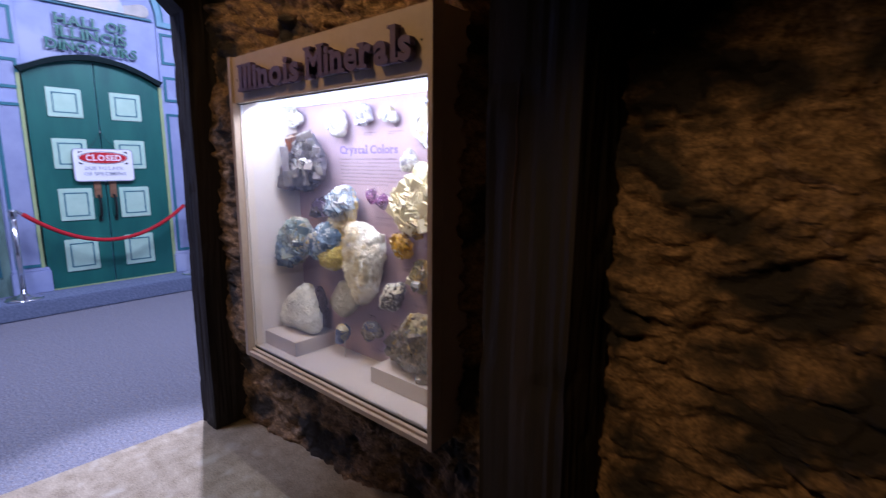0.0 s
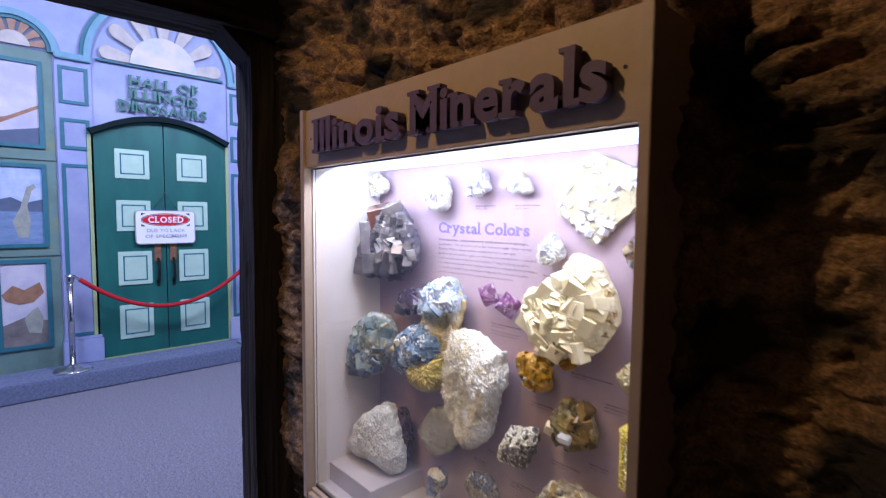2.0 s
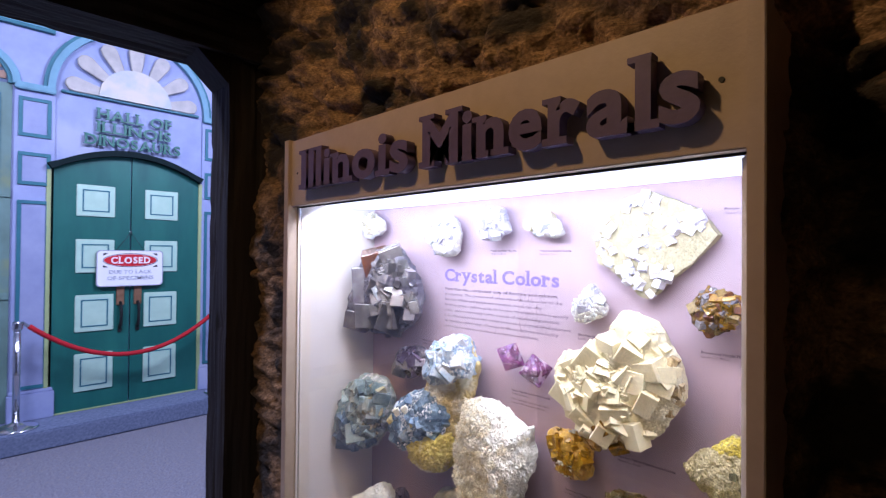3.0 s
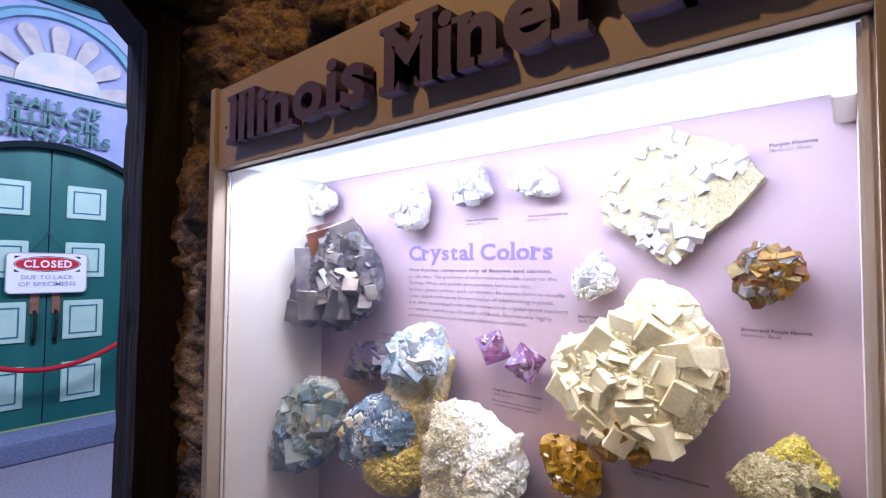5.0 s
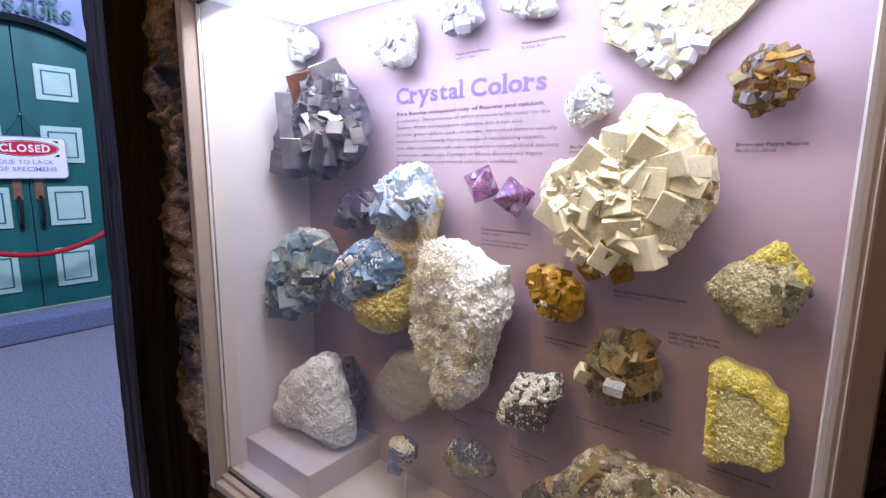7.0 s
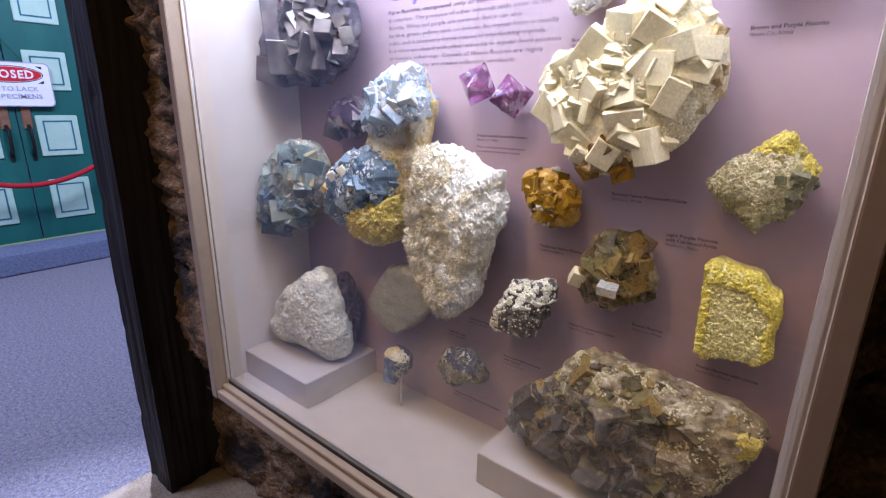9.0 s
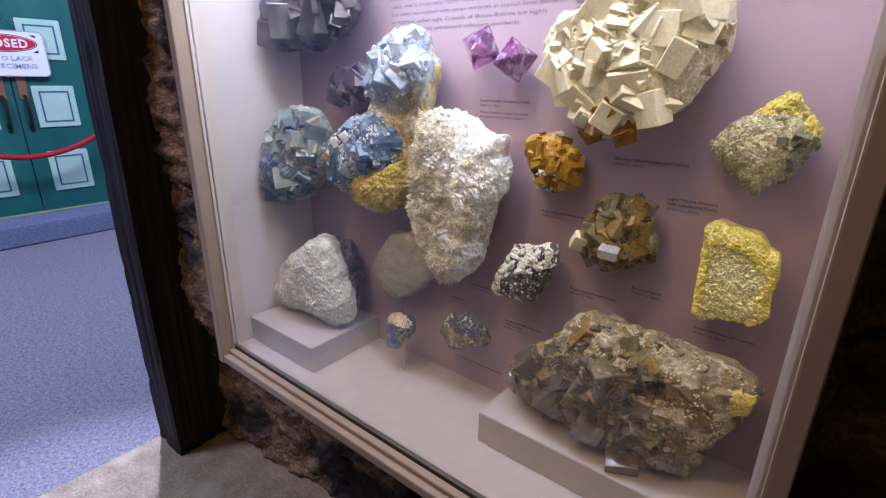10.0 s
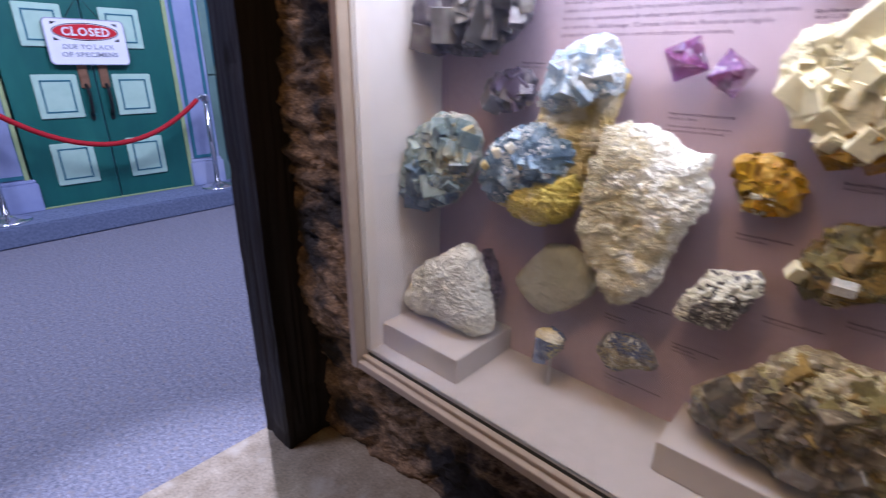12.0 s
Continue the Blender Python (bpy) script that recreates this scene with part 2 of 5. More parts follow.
def tube(pts, r, n=10):
    bm = bmesh.new()
    pts = [Vector(p) for p in pts]
    rings = []
    for i, p in enumerate(pts):
        d = (pts[min(i + 1, len(pts) - 1)] - pts[max(i - 1, 0)]).normalized()
        u = d.cross(Vector((0.123, 0.3, 1))).normalized()
        v = d.cross(u)
        rings.append([bm.verts.new(p + r * (math.cos(2 * math.pi * k / n) * u + math.sin(2 * math.pi * k / n) * v)) for k in range(n)])
    for a, b in zip(rings, rings[1:]):
        for k in range(n):
            bm.faces.new((a[k], a[(k + 1) % n], b[(k + 1) % n], b[k]))
    bm.faces.new(rings[0][::-1])
    bm.faces.new(rings[-1])
    bmesh.ops.recalc_face_normals(bm, faces=bm.faces[:])
    return bm


def arc(cy, cz, r, a0, a1, n=24):
    return [(cy + r * math.cos(radians(a0 + (a1 - a0) * i / n)), cz + r * math.sin(radians(a0 + (a1 - a0) * i / n))) for i in range(n + 1)]


GLYPHS = {}


def glyph(ch, bold, depth):
    """A letter of the built-in font as mesh data at size 1, face to -y, with its foot at z = 0 and its left at x = 0; and its width."""
    key = (ch, bold, depth)
    if key not in GLYPHS:
        cu = bpy.data.curves.new("glyph", "FONT")
        cu.body, cu.size, cu.offset, cu.resolution_u, cu.extrude = ch, 1.0, bold, 4, depth / 2
        ob = new("glyph", cu)
        me = bpy.data.meshes.new_from_object(ob.evaluated_get(bpy.context.evaluated_depsgraph_get()))
        bpy.data.objects.remove(ob)
        me.transform(Matrix.Rotation(radians(90), 4, "X"))
        xs = [v.co.x for v in me.vertices]
        me.transform(Matrix.Translation((-min(xs), 0, 0)))
        GLYPHS[key] = (me, max(xs) - min(xs))
    return GLYPHS[key]


# which stems carry slab serifs: (side, top, foot)
SERIFS = {"I": "cTB", "l": "cTB", "i": "cB", "n": "lTB rB", "M": "lTB rTB", "r": "lTB", "H": "lTB rTB", "A": "lB rB", "L": "lTB", "F": "lTB",
          "N": "lTB rT", "D": "lTB", "U": "lT rT", "R": "lTB rB", "a": "rB", "y": "lT rT", "m": "lTB rB"}
XH = {"i", "n", "r", "y", "a"}


def lettering(text, x0, x1, z0, cap, yfront, depth, bold, gap, serif=True):
    """Letters that fill x0 to x1 with feet at z0: a list of (bmesh, char), each at its place, face to -y."""
    width, items = 0.0, []
    for ch in text:
        if ch == " ":
            width += 0.28
            continue
        me, w = glyph(ch, bold, 0.2)
        items.append((ch, me, width, w))
        width += w + gap
    width -= gap
    sx, sz, out = (x1 - x0) / width, cap / 0.72, []
    for ch, me, at, w in items:
        bm = bmesh.new()
        bm.from_mesh(me)
        st = 0.10 + 2 * bold
        if serif:
            for code in SERIFS.get(ch, "").split():
                c = {"c": w / 2, "l": st / 2, "r": w - st / 2}[code[0]]
                top = 0.50 if ch in XH else 0.72
                if "T" in code:
                    boxes([(c - st * 0.95, c + st * (0.5 if ch in "lirn" else 0.95), -0.099, 0.099, top - 0.055 + bold, top + 0.012 + bold)], bm=bm)
                if "B" in code:
                    boxes([(c - st * 0.95, c + st * 0.95, -0.099, 0.099, -bold - 0.004, 0.055)], bm=bm)
        bmesh.ops.transform(bm, matrix=Matrix.Translation((x0 + at * sx, yfront + depth / 2, z0)) @ Matrix.Diagonal((sx, depth / 0.2, sz, 1)), verts=bm.verts[:])
        out.append((bm, ch))
    return out


def line_of_text(name, text, x0, x1, zmid, height, y, material, parent, bold=0.0):
    """A printed line, flat on a plane that faces -y, from x0 to x1."""
    cu = bpy.data.curves.new("line", "FONT")
    cu.body, cu.size, cu.offset, cu.resolution_u = text, 1.0, bold, 2
    ob = new("line", cu)
    me = bpy.data.meshes.new_from_object(ob.evaluated_get(bpy.context.evaluated_depsgraph_get()))
    bpy.data.objects.remove(ob)
    me.transform(Matrix.Rotation(radians(90), 4, "X"))
    xs = [v.co.x for v in me.vertices]
    s = (x1 - x0) / (max(xs) - min(xs))
    me.transform(Matrix.Translation((x0, y, zmid)) @ Matrix.Diagonal((s, 1, height / 0.72, 1)) @ Matrix.Translation((-min(xs), 0, -0.30)))
    me.materials.append(material)
    t = new(name, me)
    t.parent = parent
    return t


# ---- tunnel: floor, rock, timber ----
tagged(link("floor", box(TX, 3.0, -2.0, 2.2, -0.12, 0.0), M["concrete"]), "worn tan concrete floor of the mine tunnel", "floor", kind="structure")


def crag(x, z, seed=0.0):
    """How far the rock stands out at a place of the wall: bosses, broken layers with ledges, chips and grit."""
    w = noise.noise_vector(Vector((x * 2.3, z * 2.3, 9.0))) * 0.10 + noise.noise_vector(Vector((x * 9, z * 9, 4.0))) * 0.018
    u, v = x + w.x, z + w.y
    big = noise.noise(Vector((u * 1.9 + seed, v * 2.6, seed))) * 0.070
    d = noise.voronoi(Vector((u * 4.6 + seed, v * 7.5, 1.7)))[0]
    lump = min(d[1] - d[0], 0.30) * 0.10
    d = noise.voronoi(Vector((u * 13 + seed, v * 20, 4.1)))[0]
    chip = min(d[1] - d[0], 0.30) * 0.055
    d = noise.voronoi(Vector((u * 34, v * 46, 2.3)))[0]
    crumb = min(d[1] - d[0], 0.4) * 0.016
    layer = v * 6.5 + noise.noise(Vector((u * 1.7, v * 1.1, 6.0))) * 1.6
    ledge = (layer - math.floor(layer)) ** 2 * 0.030 * (0.5 + noise.noise(Vector((u * 3, v * 3, 8.0))))
    strata = noise.noise(Vector((u * 3.5, v * 21, 3.0))) * 0.020 + noise.noise(Vector((u * 9, v * 48, 5.0))) * 0.009
    grit = noise.fractal(Vector((x * 18, z * 26, seed)), 0.85, 2.1, 5) * 0.014
    return big + lump + chip + crumb + ledge + strata + grit - 0.050


def smooth(a, b, v):
    t = max(0.0, min(1.0, (v - a) / (b - a)))
    return t * t * (3 - 2 * t)


def rock_plane(x, z):
    y = 1.335 - 0.025 * (1 - smooth(-2.44, -2.34, x)) * smooth(0.3, 0.7, z)
    y += (0.085 + 0.09 * (x + 2.3)) * (1 - smooth(0.45, 0.62, z)) * (1 - smooth(-1.3, -0.9, x))
    y += 0.13 * smooth(-1.04, -0.98, x) * (1 - smooth(-0.80, -0.62, x)) * smooth(0.55, 1.0, z)
    y -= 0.14 * smooth(-0.62, -0.40, x)
    return y


def rock_wall(name, x0, x1, z0, z1, step, label):
    nx, nz = int((x1 - x0) / step) + 1, int((z1 - z0) / step) + 1
    keep = {}
    verts, faces = [], []
    for i in range(nx):
        for j in range(nz):
            x, z = x0 + i * step, z0 + j * step
            jit = noise.noise_vector(Vector((x * 23, z * 23, 0))) * step * 0.5
            inside = CL - 0.016 < x < CR + 0.024 and 0.60 < z < 2.008
            if not inside:
                keep[i, j] = len(verts)
                verts.append((x + jit.x * 0.6, rock_plane(x, z) - crag(x, z) * (1 - 0.45 * (1 - smooth(-2.2, -1.2, x)) * (1 - smooth(1.8, 2.1, z))), max(0, z + jit.z * 0.6)))
    for i in range(nx - 1):
        for j in range(nz - 1):
            q = [keep.get(k) for k in ((i, j), (i + 1, j), (i + 1, j + 1), (i, j + 1))]
            if None not in q:
                faces.append(q)
    me = bpy.data.meshes.new(name)
    me.from_pydata(verts, [], faces)
    for p in me.polygons:
        p.use_smooth = True
    me.materials.append(M["rock"])
    return tagged(new(name, me), label, "rock wall", kind="structure")


rock_wall("wall_north", -2.80, 2.6, 0.0, 2.95, 0.008, "rough brown artificial rock face of the mine tunnel")
tagged(link("wall_north_backing", boxes([(-2.80, CL - 0.04, 1.60, 1.75, 0, 2.95), (CL - 0.04, CR + 0.04, 1.60, 1.75, 0, 2.95), (CR + 0.04, 2.6, 1.60, 1.75, 0, 2.95)]), M["dark"]),
       "dark backing behind the rock", "wall", kind="structure")
for nm, b in (("wall_south", (TX - 0.1, 2.7, -1.75, -1.6, 0, 2.95)), ("wall_east", (2.6, 2.75, -1.6, 1.75, 0, 2.95)), ("wall_west", (TX - 0.12, TX, -1.6, -0.95, 0, 2.95))):
    tagged(link(nm, box(*b), M["dark"]), "dark rock-coloured tunnel wall", "wall", kind="structure")
tagged(link("ceiling", box(TX - 0.1, 2.7, -1.75, 1.75, 2.95, 3.1), M["dark"]), "dark ceiling of the mine tunnel", "ceiling", kind="structure")


def timber(name, x0, x1, y0, y1, z0, z1, label, seed=0.0, along="z", parent=None, step=0.03):
    """A rough-hewn beam: a finely cut box whose faces are grooved along the grain, with wavering arrises."""
    size = [x1 - x0, y1 - y0, z1 - z0]
    bm = bmesh.new()
    n = [max(2, int(s / (step if "xyz"[k] == along else 0.012))) for k, s in enumerate(size)]
    o = Vector((x0, y0, z0))
    for ax in range(3):
        u, v = [k for k in range(3) if k != ax]
        for side in (0, 1):
            grid = {}
            for i in range(n[u] + 1):
                for j in range(n[v] + 1):
                    c = [0.0, 0.0, 0.0]
                    c[ax], c[u], c[v] = side * size[ax], size[u] * i / n[u], size[v] * j / n[v]
                    grid[i, j] = bm.verts.new(o + Vector(c))
            for i in range(n[u]):
                for j in range(n[v]):
                    bm.faces.new((grid[i, j], grid[i + 1, j], grid[i + 1, j + 1], grid[i, j + 1]))
    bmesh.ops.remove_doubles(bm, verts=bm.verts[:], dist=0.0005)
    bmesh.ops.recalc_face_normals(bm, faces=bm.faces[:])
    bm.normal_update()
    k = "xyz".index(along)
    mid = o + Vector(size) / 2
    for vtx in bm.verts:
        p = vtx.co.copy()
        s = p * 34
        s[k] = p[k] * 1.6
        groove = abs(noise.noise(s + Vector((seed, 0, seed)))) * 0.012
        q = p * 2.0
        sway = noise.noise_vector(Vector((p[k] * 2.3 + seed, seed * 3, 0))) * 0.006
        chip = max(0.0, noise.noise(p * 9 + Vector((seed, seed, 0))) - 0.25) * 0.02
        sway[k] = 0
        vtx.co = p - vtx.normal * (groove + chip) + sway
        if p.z < 0.02:
            vtx.co.z = max(vtx.co.z, 0.0)
    ob = link(name, bm, M["timber"], parent)
    return tagged(ob, label, "timber post" if along == "z" else "timber beam", "" if parent else "mine timbers") if parent is None else ob


timber("timber_post", -2.908, -2.735, 1.203, 1.50, 0.0, 2.62, "dark rough-hewn timber post beside the doorway", 1.3)
right_post = timber("timber_post", -0.685, -0.455, 1.02, 1.26, 0.0, 2.72, "dark weathered timber post against the rock wall", 7.7)
link("split_wood", tube([(-0.600, 1.026, 1.80), (-0.606, 1.022, 1.64), (-0.603, 1.022, 1.58), (-0.611, 1.021, 1.46), (-0.614, 1.024, 1.30), (-0.620, 1.026, 1.12)], 0.0022, 6), mat("raw_split_wood", (0.07, 0.032, 0.015), (0.02, 0.010, 0.006), 0.7, 30, stretch=(1, 1, 0.1)), right_post, "orange-brown raw split in the wood")
timber("lintel_beam", -2.93, -2.70, -0.95, 1.50, 2.40, 2.68, "dark rough-hewn timber lintel over the doorway", 4.1, "y")
timber("timber_post", -2.90, -2.735, -0.95, -0.75, 0.0, 2.40, "dark rough-hewn timber post beside the doorway", 9.2)
brace = tagged(link("corner_brace", prism([(1.07, 2.43), (1.24, 2.43), (1.24, 2.27)], -2.90, -2.74, "x"), M["timber"]), "dark timber corner brace under the lintel", "timber brace")
timber("ceiling_beam", -0.70, -0.44, -1.6, 1.26, 2.70, 2.93, "dark timber beam across the tunnel ceiling", 2.2, "y")
tagged(link("wall_over_doorway", box(TX - 0.06, TX, -1.6, 1.75, 2.60, 4.3), M["dark"]), "dark wall above the doorway", "wall", kind="structure")
tagged(link("wall_behind_case", box(TX - 0.06, TX, 1.40, 3.7, 0.0, 4.3), M["hallplain"]), "blue-grey wall of the hall", "wall", kind="structure")

# ---- far hall ----
tagged(link("carpet", box(WX - 0.2, TX, -4.0, 3.7, -0.12, 0.0), M["carpet"]), "grey-blue speckled carpet of the hall", "carpet", kind="structure")
tagged(link("step", box(WX - 0.05, -6.13, -4.0, 3.7, 0.0, PH, 0.012), M["step"]), "blue-grey carpeted step along the painted wall", "step", kind="structure")
tagged(link("hall_ceiling", box(WX - 0.2, TX, -4.0, 3.7, 4.3, 4.42), M["hallplain"]), "plain ceiling of the hall", "ceiling", kind="structure")
for nm, b in (("wall_hall_north", (WX - 0.2, TX - 0.06, 3.55, 3.7, 0, 4.3)), ("wall_hall_south", (WX - 0.2, TX, -4.0, -3.85, 0, 4.3)), ("wall_hall_east", (TX - 0.12, TX - 0.06, -3.85, -1.6, 0, 4.3))):
    tagged(link(nm, box(*b), M["hallplain"]), "plain blue-grey hall wall", "wall", kind="structure")

wall = tagged(link("wall_hall_west", box(WX - 0.25, WX, -3.85, 3.55, 0.0, 4.3), M["wallpaint"]), "periwinkle painted wall with teal mouldings", "wall", kind="structure")


def ring(cy, cz, r0, r1, a0, a1, x0, x1):
    return prism(arc(cy, cz, r1, a0, a1) + arc(cy, cz, r0, a1, a0), x0, x1, "x")


def frame_part(name, y0, y1, z0, z1, w, proud, material, parent, inner=None, label=""):
    """A rectangular moulding of four mitred sides on the wall, with a second, thinner lip."""
    bm = bmesh.new()
    def loop(d, x):
        return [bm.verts.new((x, y, z)) for y, z in ((y0 + d, z0 + d), (y1 - d, z0 + d), (y1 - d, z1 - d), (y0 + d, z1 - d))]
    rows = [loop(0, WX), loop(0, WX + proud * 0.6), loop(w * 0.3, WX + proud), loop(w * 0.7, WX + proud), loop(w, WX + proud * 0.3), loop(w, WX)]
    for a, b in zip(rows, rows[1:]):
        for i in range(4):
            bm.faces.new((a[i], a[(i + 1) % 4], b[(i + 1) % 4], b[i]))
    bmesh.ops.recalc_face_normals(bm, faces=bm.faces[:])
    ob = link(name, bm, material, parent, label)
    if inner:
        link("panel_inset", box(WX, WX + 0.004, y0 + w, y1 - w, z0 + w, z1 - w), inner, parent)
    return ob


def pilaster(yc, half):
    link("pilaster", box(WX, WX + 0.03, yc - half, yc + half, PH, 3.15, 0.004), M["wallpaint"], wall)
    link("pilaster_base", boxes([(WX, WX + 0.075, yc - half - 0.02, yc + half + 0.02, PH, 0.40), (WX, WX + 0.055, yc - half - 0.01, yc + half + 0.01, 0.40, 0.43)], 0.006), M["wallpaint"], wall)
    link("pilaster_cap", boxes([(WX, WX + 0.075, yc - half, yc + half, 3.10, 3.16)], 0.008), M["moulding_pale"], wall)
    for z0, z1 in ((2.69, 3.04), (2.26, 2.55), (0.44, 2.12)):
        bm = bmesh.new()
        x = WX + 0.03
        a, b, w = yc - half * 0.80, yc + half * 0.80, 0.03
        boxes([(x, x + 0.014, a, b, z0, z0 + w), (x, x + 0.014, a, b, z1 - w, z1), (x, x + 0.013, a, a + w, z0 + w, z1 - w), (x, x + 0.013, b - w, b, z0 + w, z1 - w)], bm=bm)
        link("panel_frame", bm, M["moulding"], wall)
        link("panel_inset", box(x, x + 0.004, a + w, b - w, z0 + w, z1 - w), M["inset"], wall)


def bay(yc, half):
    """A side bay with three paintings under a small arch."""
    link("bay_back", prism([(yc - half, PH), (yc + half, PH), (yc + half, 3.14)] + arc(yc, 3.14, half, 0, 180), WX, WX + 0.006, "x"), M["bay"], wall)
    link("arch_band", ring(yc, 3.14, half, half + 0.055, 0, 180, WX, WX + 0.05), M["moulding_pale"], wall)
    link("arch_band", ring(yc, 3.14, half - 0.03, half, 0, 180, WX, WX + 0.03), M["moulding"], wall)
    # thin dark half disc: the shade inside the arch put into colour
    link("arch_shade", prism(arc(yc, 3.14, half - 0.03, 0, 180), WX + 0.006, WX + 0.0065, "x"), M["hill_shade"], wall)
    x = WX + 0.007
    pw = half * 0.72
    for k in range(7):
        a = radians(12 + 26 * k)
        d0, d1, w = 0.10, half * 0.82, 0.035
        c, s = math.cos(a), math.sin(a)
        pts = [(yc + c * d0 - s * w * 0.4, 3.16 + s * d0 + c * w * 0.4), (yc + c * d0 + s * w * 0.4, 3.16 + s * d0 - c * w * 0.4),
               (yc + c * d1 + s * w, 3.16 + s * d1 - c * w), (yc + c * d1 * 1.06, 3.16 + s * d1 * 1.06), (yc + c * d1 - s * w, 3.16 + s * d1 + c * w)]
        link("sun_ray", prism(pts, x, x + 0.012, "x"), M["sun_brown"], wall)
    link("sun_disc", prism(arc(yc, 3.16, 0.12, 0, 180), x, x + 0.018, "x"), M["sunray"], wall)
    for (z0, z1), kind in (((2.245, 3.04), "glide"), ((1.325, 2.10), "long"), ((0.375, 1.215), "run")):
        y0, y1 = yc - pw, yc + pw
        pic = empty("mural_painting", (x, yc, z0), {"glide": "painting of a hazy pale sky with a brown branch", "long": "painting of a lake with a long-necked shape under a blue sky", "run": "painting of brown shapes on dark ground under a pale sky"}[kind], "painting")
        loc = pic.matrix_basis.inverted()

        def put(name, bm, material):
            bmesh.ops.translate(bm, vec=-Vector((x, yc, z0)), verts=bm.verts[:])
            return link(name, bm, material, pic)
        w = 0.035
        put("frame", boxes([(x, x + 0.022, y0, y1, z0, z0 + w), (x, x + 0.022, y0, y1, z1 - w, z1), (x, x + 0.021, y0, y0 + w, z0 + w, z1 - w), (x, x + 0.021, y1 - w, y1, z0 + w, z1 - w)]), M["moulding"])
        put("canvas", box(x, x + 0.004, y0 + w, y1 - w, z0 + w, z1 - w), M["sky"] if kind == "long" else M["sky_haze"])
        a, b, h = y0 + w, y1 - w, z1 - z0
        xl = x + 0.005
        if kind == "long":
            put("painted_ridge", prism([(a, z0 + h * 0.42), (b, z0 + h * 0.42), (b, z0 + h * 0.58), (a + (b - a) * 0.6, z0 + h * 0.53), (a + (b - a) * 0.3, z0 + h * 0.6), (a, z0 + h * 0.56)], xl, xl + 0.001, "x"), M["hill_shade"])
            put("painted_lake", prism([(a, z0 + w), (b, z0 + w), (b, z0 + h * 0.43), (a, z0 + h * 0.43)], xl, xl + 0.0015, "x"), M["lake"])
            m = (a + b) / 2
            put("painted_shape", prism([(m - 0.02, z0 + h * 0.12), (m + 0.05, z0 + h * 0.12), (m + 0.07, z0 + h * 0.32), (m + 0.05, z0 + h * 0.5), (m + 0.085, z0 + h * 0.68), (m + 0.12, z0 + h * 0.72), (m + 0.10, z0 + h * 0.76), (m + 0.05, z0 + h * 0.72), (m + 0.0, z0 + h * 0.48), (m - 0.06, z0 + h * 0.3)], xl + 0.002, xl + 0.003, "x"), M["beast"])
        elif kind == "run":
            put("painted_ground", prism([(a, z0 + w), (b, z0 + w), (b, z0 + h * 0.30), (m_ := (a + b) / 2, z0 + h * 0.36), (a, z0 + h * 0.28)], xl, xl + 0.0015, "x"), M["land"])
            put("painted_shape", prism([(a, z0 + h * 0.62), (a + 0.08, z0 + h * 0.72), (a + 0.16, z0 + h * 0.66), (b - 0.05, z0 + h * 0.74), (b - 0.02, z0 + h * 0.62), (b - 0.10, z0 + h * 0.52), (a + 0.12, z0 + h * 0.50), (a + 0.03, z0 + h * 0.55)], xl + 0.002, xl + 0.003, "x"), M["beast_brown"])
            put("painted_shape", prism([(b - 0.14, z0 + h * 0.18), (b - 0.05, z0 + h * 0.16), (b - 0.03, z0 + h * 0.34), (b - 0.07, z0 + h * 0.46), (b - 0.12, z0 + h * 0.42), (b - 0.17, z0 + h * 0.34)], xl + 0.002, xl + 0.003, "x"), M["beast"])
        else:
            put("painted_branch", prism([(a, z0 + h * 0.22), (b, z0 + h * 0.46), (b, z0 + h * 0.50), (a + 0.1, z0 + h * 0.34), (a, z0 + h * 0.30)], xl, xl + 0.0015, "x"), M["beast_brown"])
            put("painted_haze", prism([(a, z0 + w), (b, z0 + w), (b, z0 + h * 0.24), (a, z0 + h * 0.16)], xl, xl + 0.001, "x"), M["hill_shade"])
    link("bay_rail", boxes([(WX + 0.006, WX + 0.02, yc - half, yc + half, 2.14, 2.21), (WX + 0.006, WX + 0.02, yc - half, yc + half, 1.245, 1.30)]), M["bay"], wall)


AC, AR = 1.78, 0.645
for yc in (0.997, AC * 2 - 0.997):
    pilaster(yc, 0.143)
for yc in (0.57, AC * 2 - 0.57):
    bay(yc, 0.272)
pilaster(0.145, 0.143)
link("arch_band", ring(AC, 3.16, AR, AR + 0.055, 0, 180, WX, WX + 0.06), M["moulding_pale"], wall)
link("arch_band", ring(AC, 3.16, AR + 0.055, AR + 0.085, 0, 180, WX, WX + 0.04), M["moulding"], wall)
link("cornice", boxes([(WX, WX + 0.05, -3.8, 3.5, 3.93, 4.0), (WX, WX + 0.08, -3.8, 3.5, 4.0, 4.06)]), M["moulding"], wall)
for y0, y1 in ((-3.8, 1.13), (AC * 2 - 1.13, 3.5)):
    link("string_course", boxes([(WX, WX + 0.05, y0, y1, 3.66, 3.69), (WX, WX + 0.07, y0, y1, 3.74, 3.79)]), M["moulding"], wall)
    link("string_course", boxes([(WX, WX + 0.04, y0, y1, 3.69, 3.74)]), M["moulding_pale"], wall)


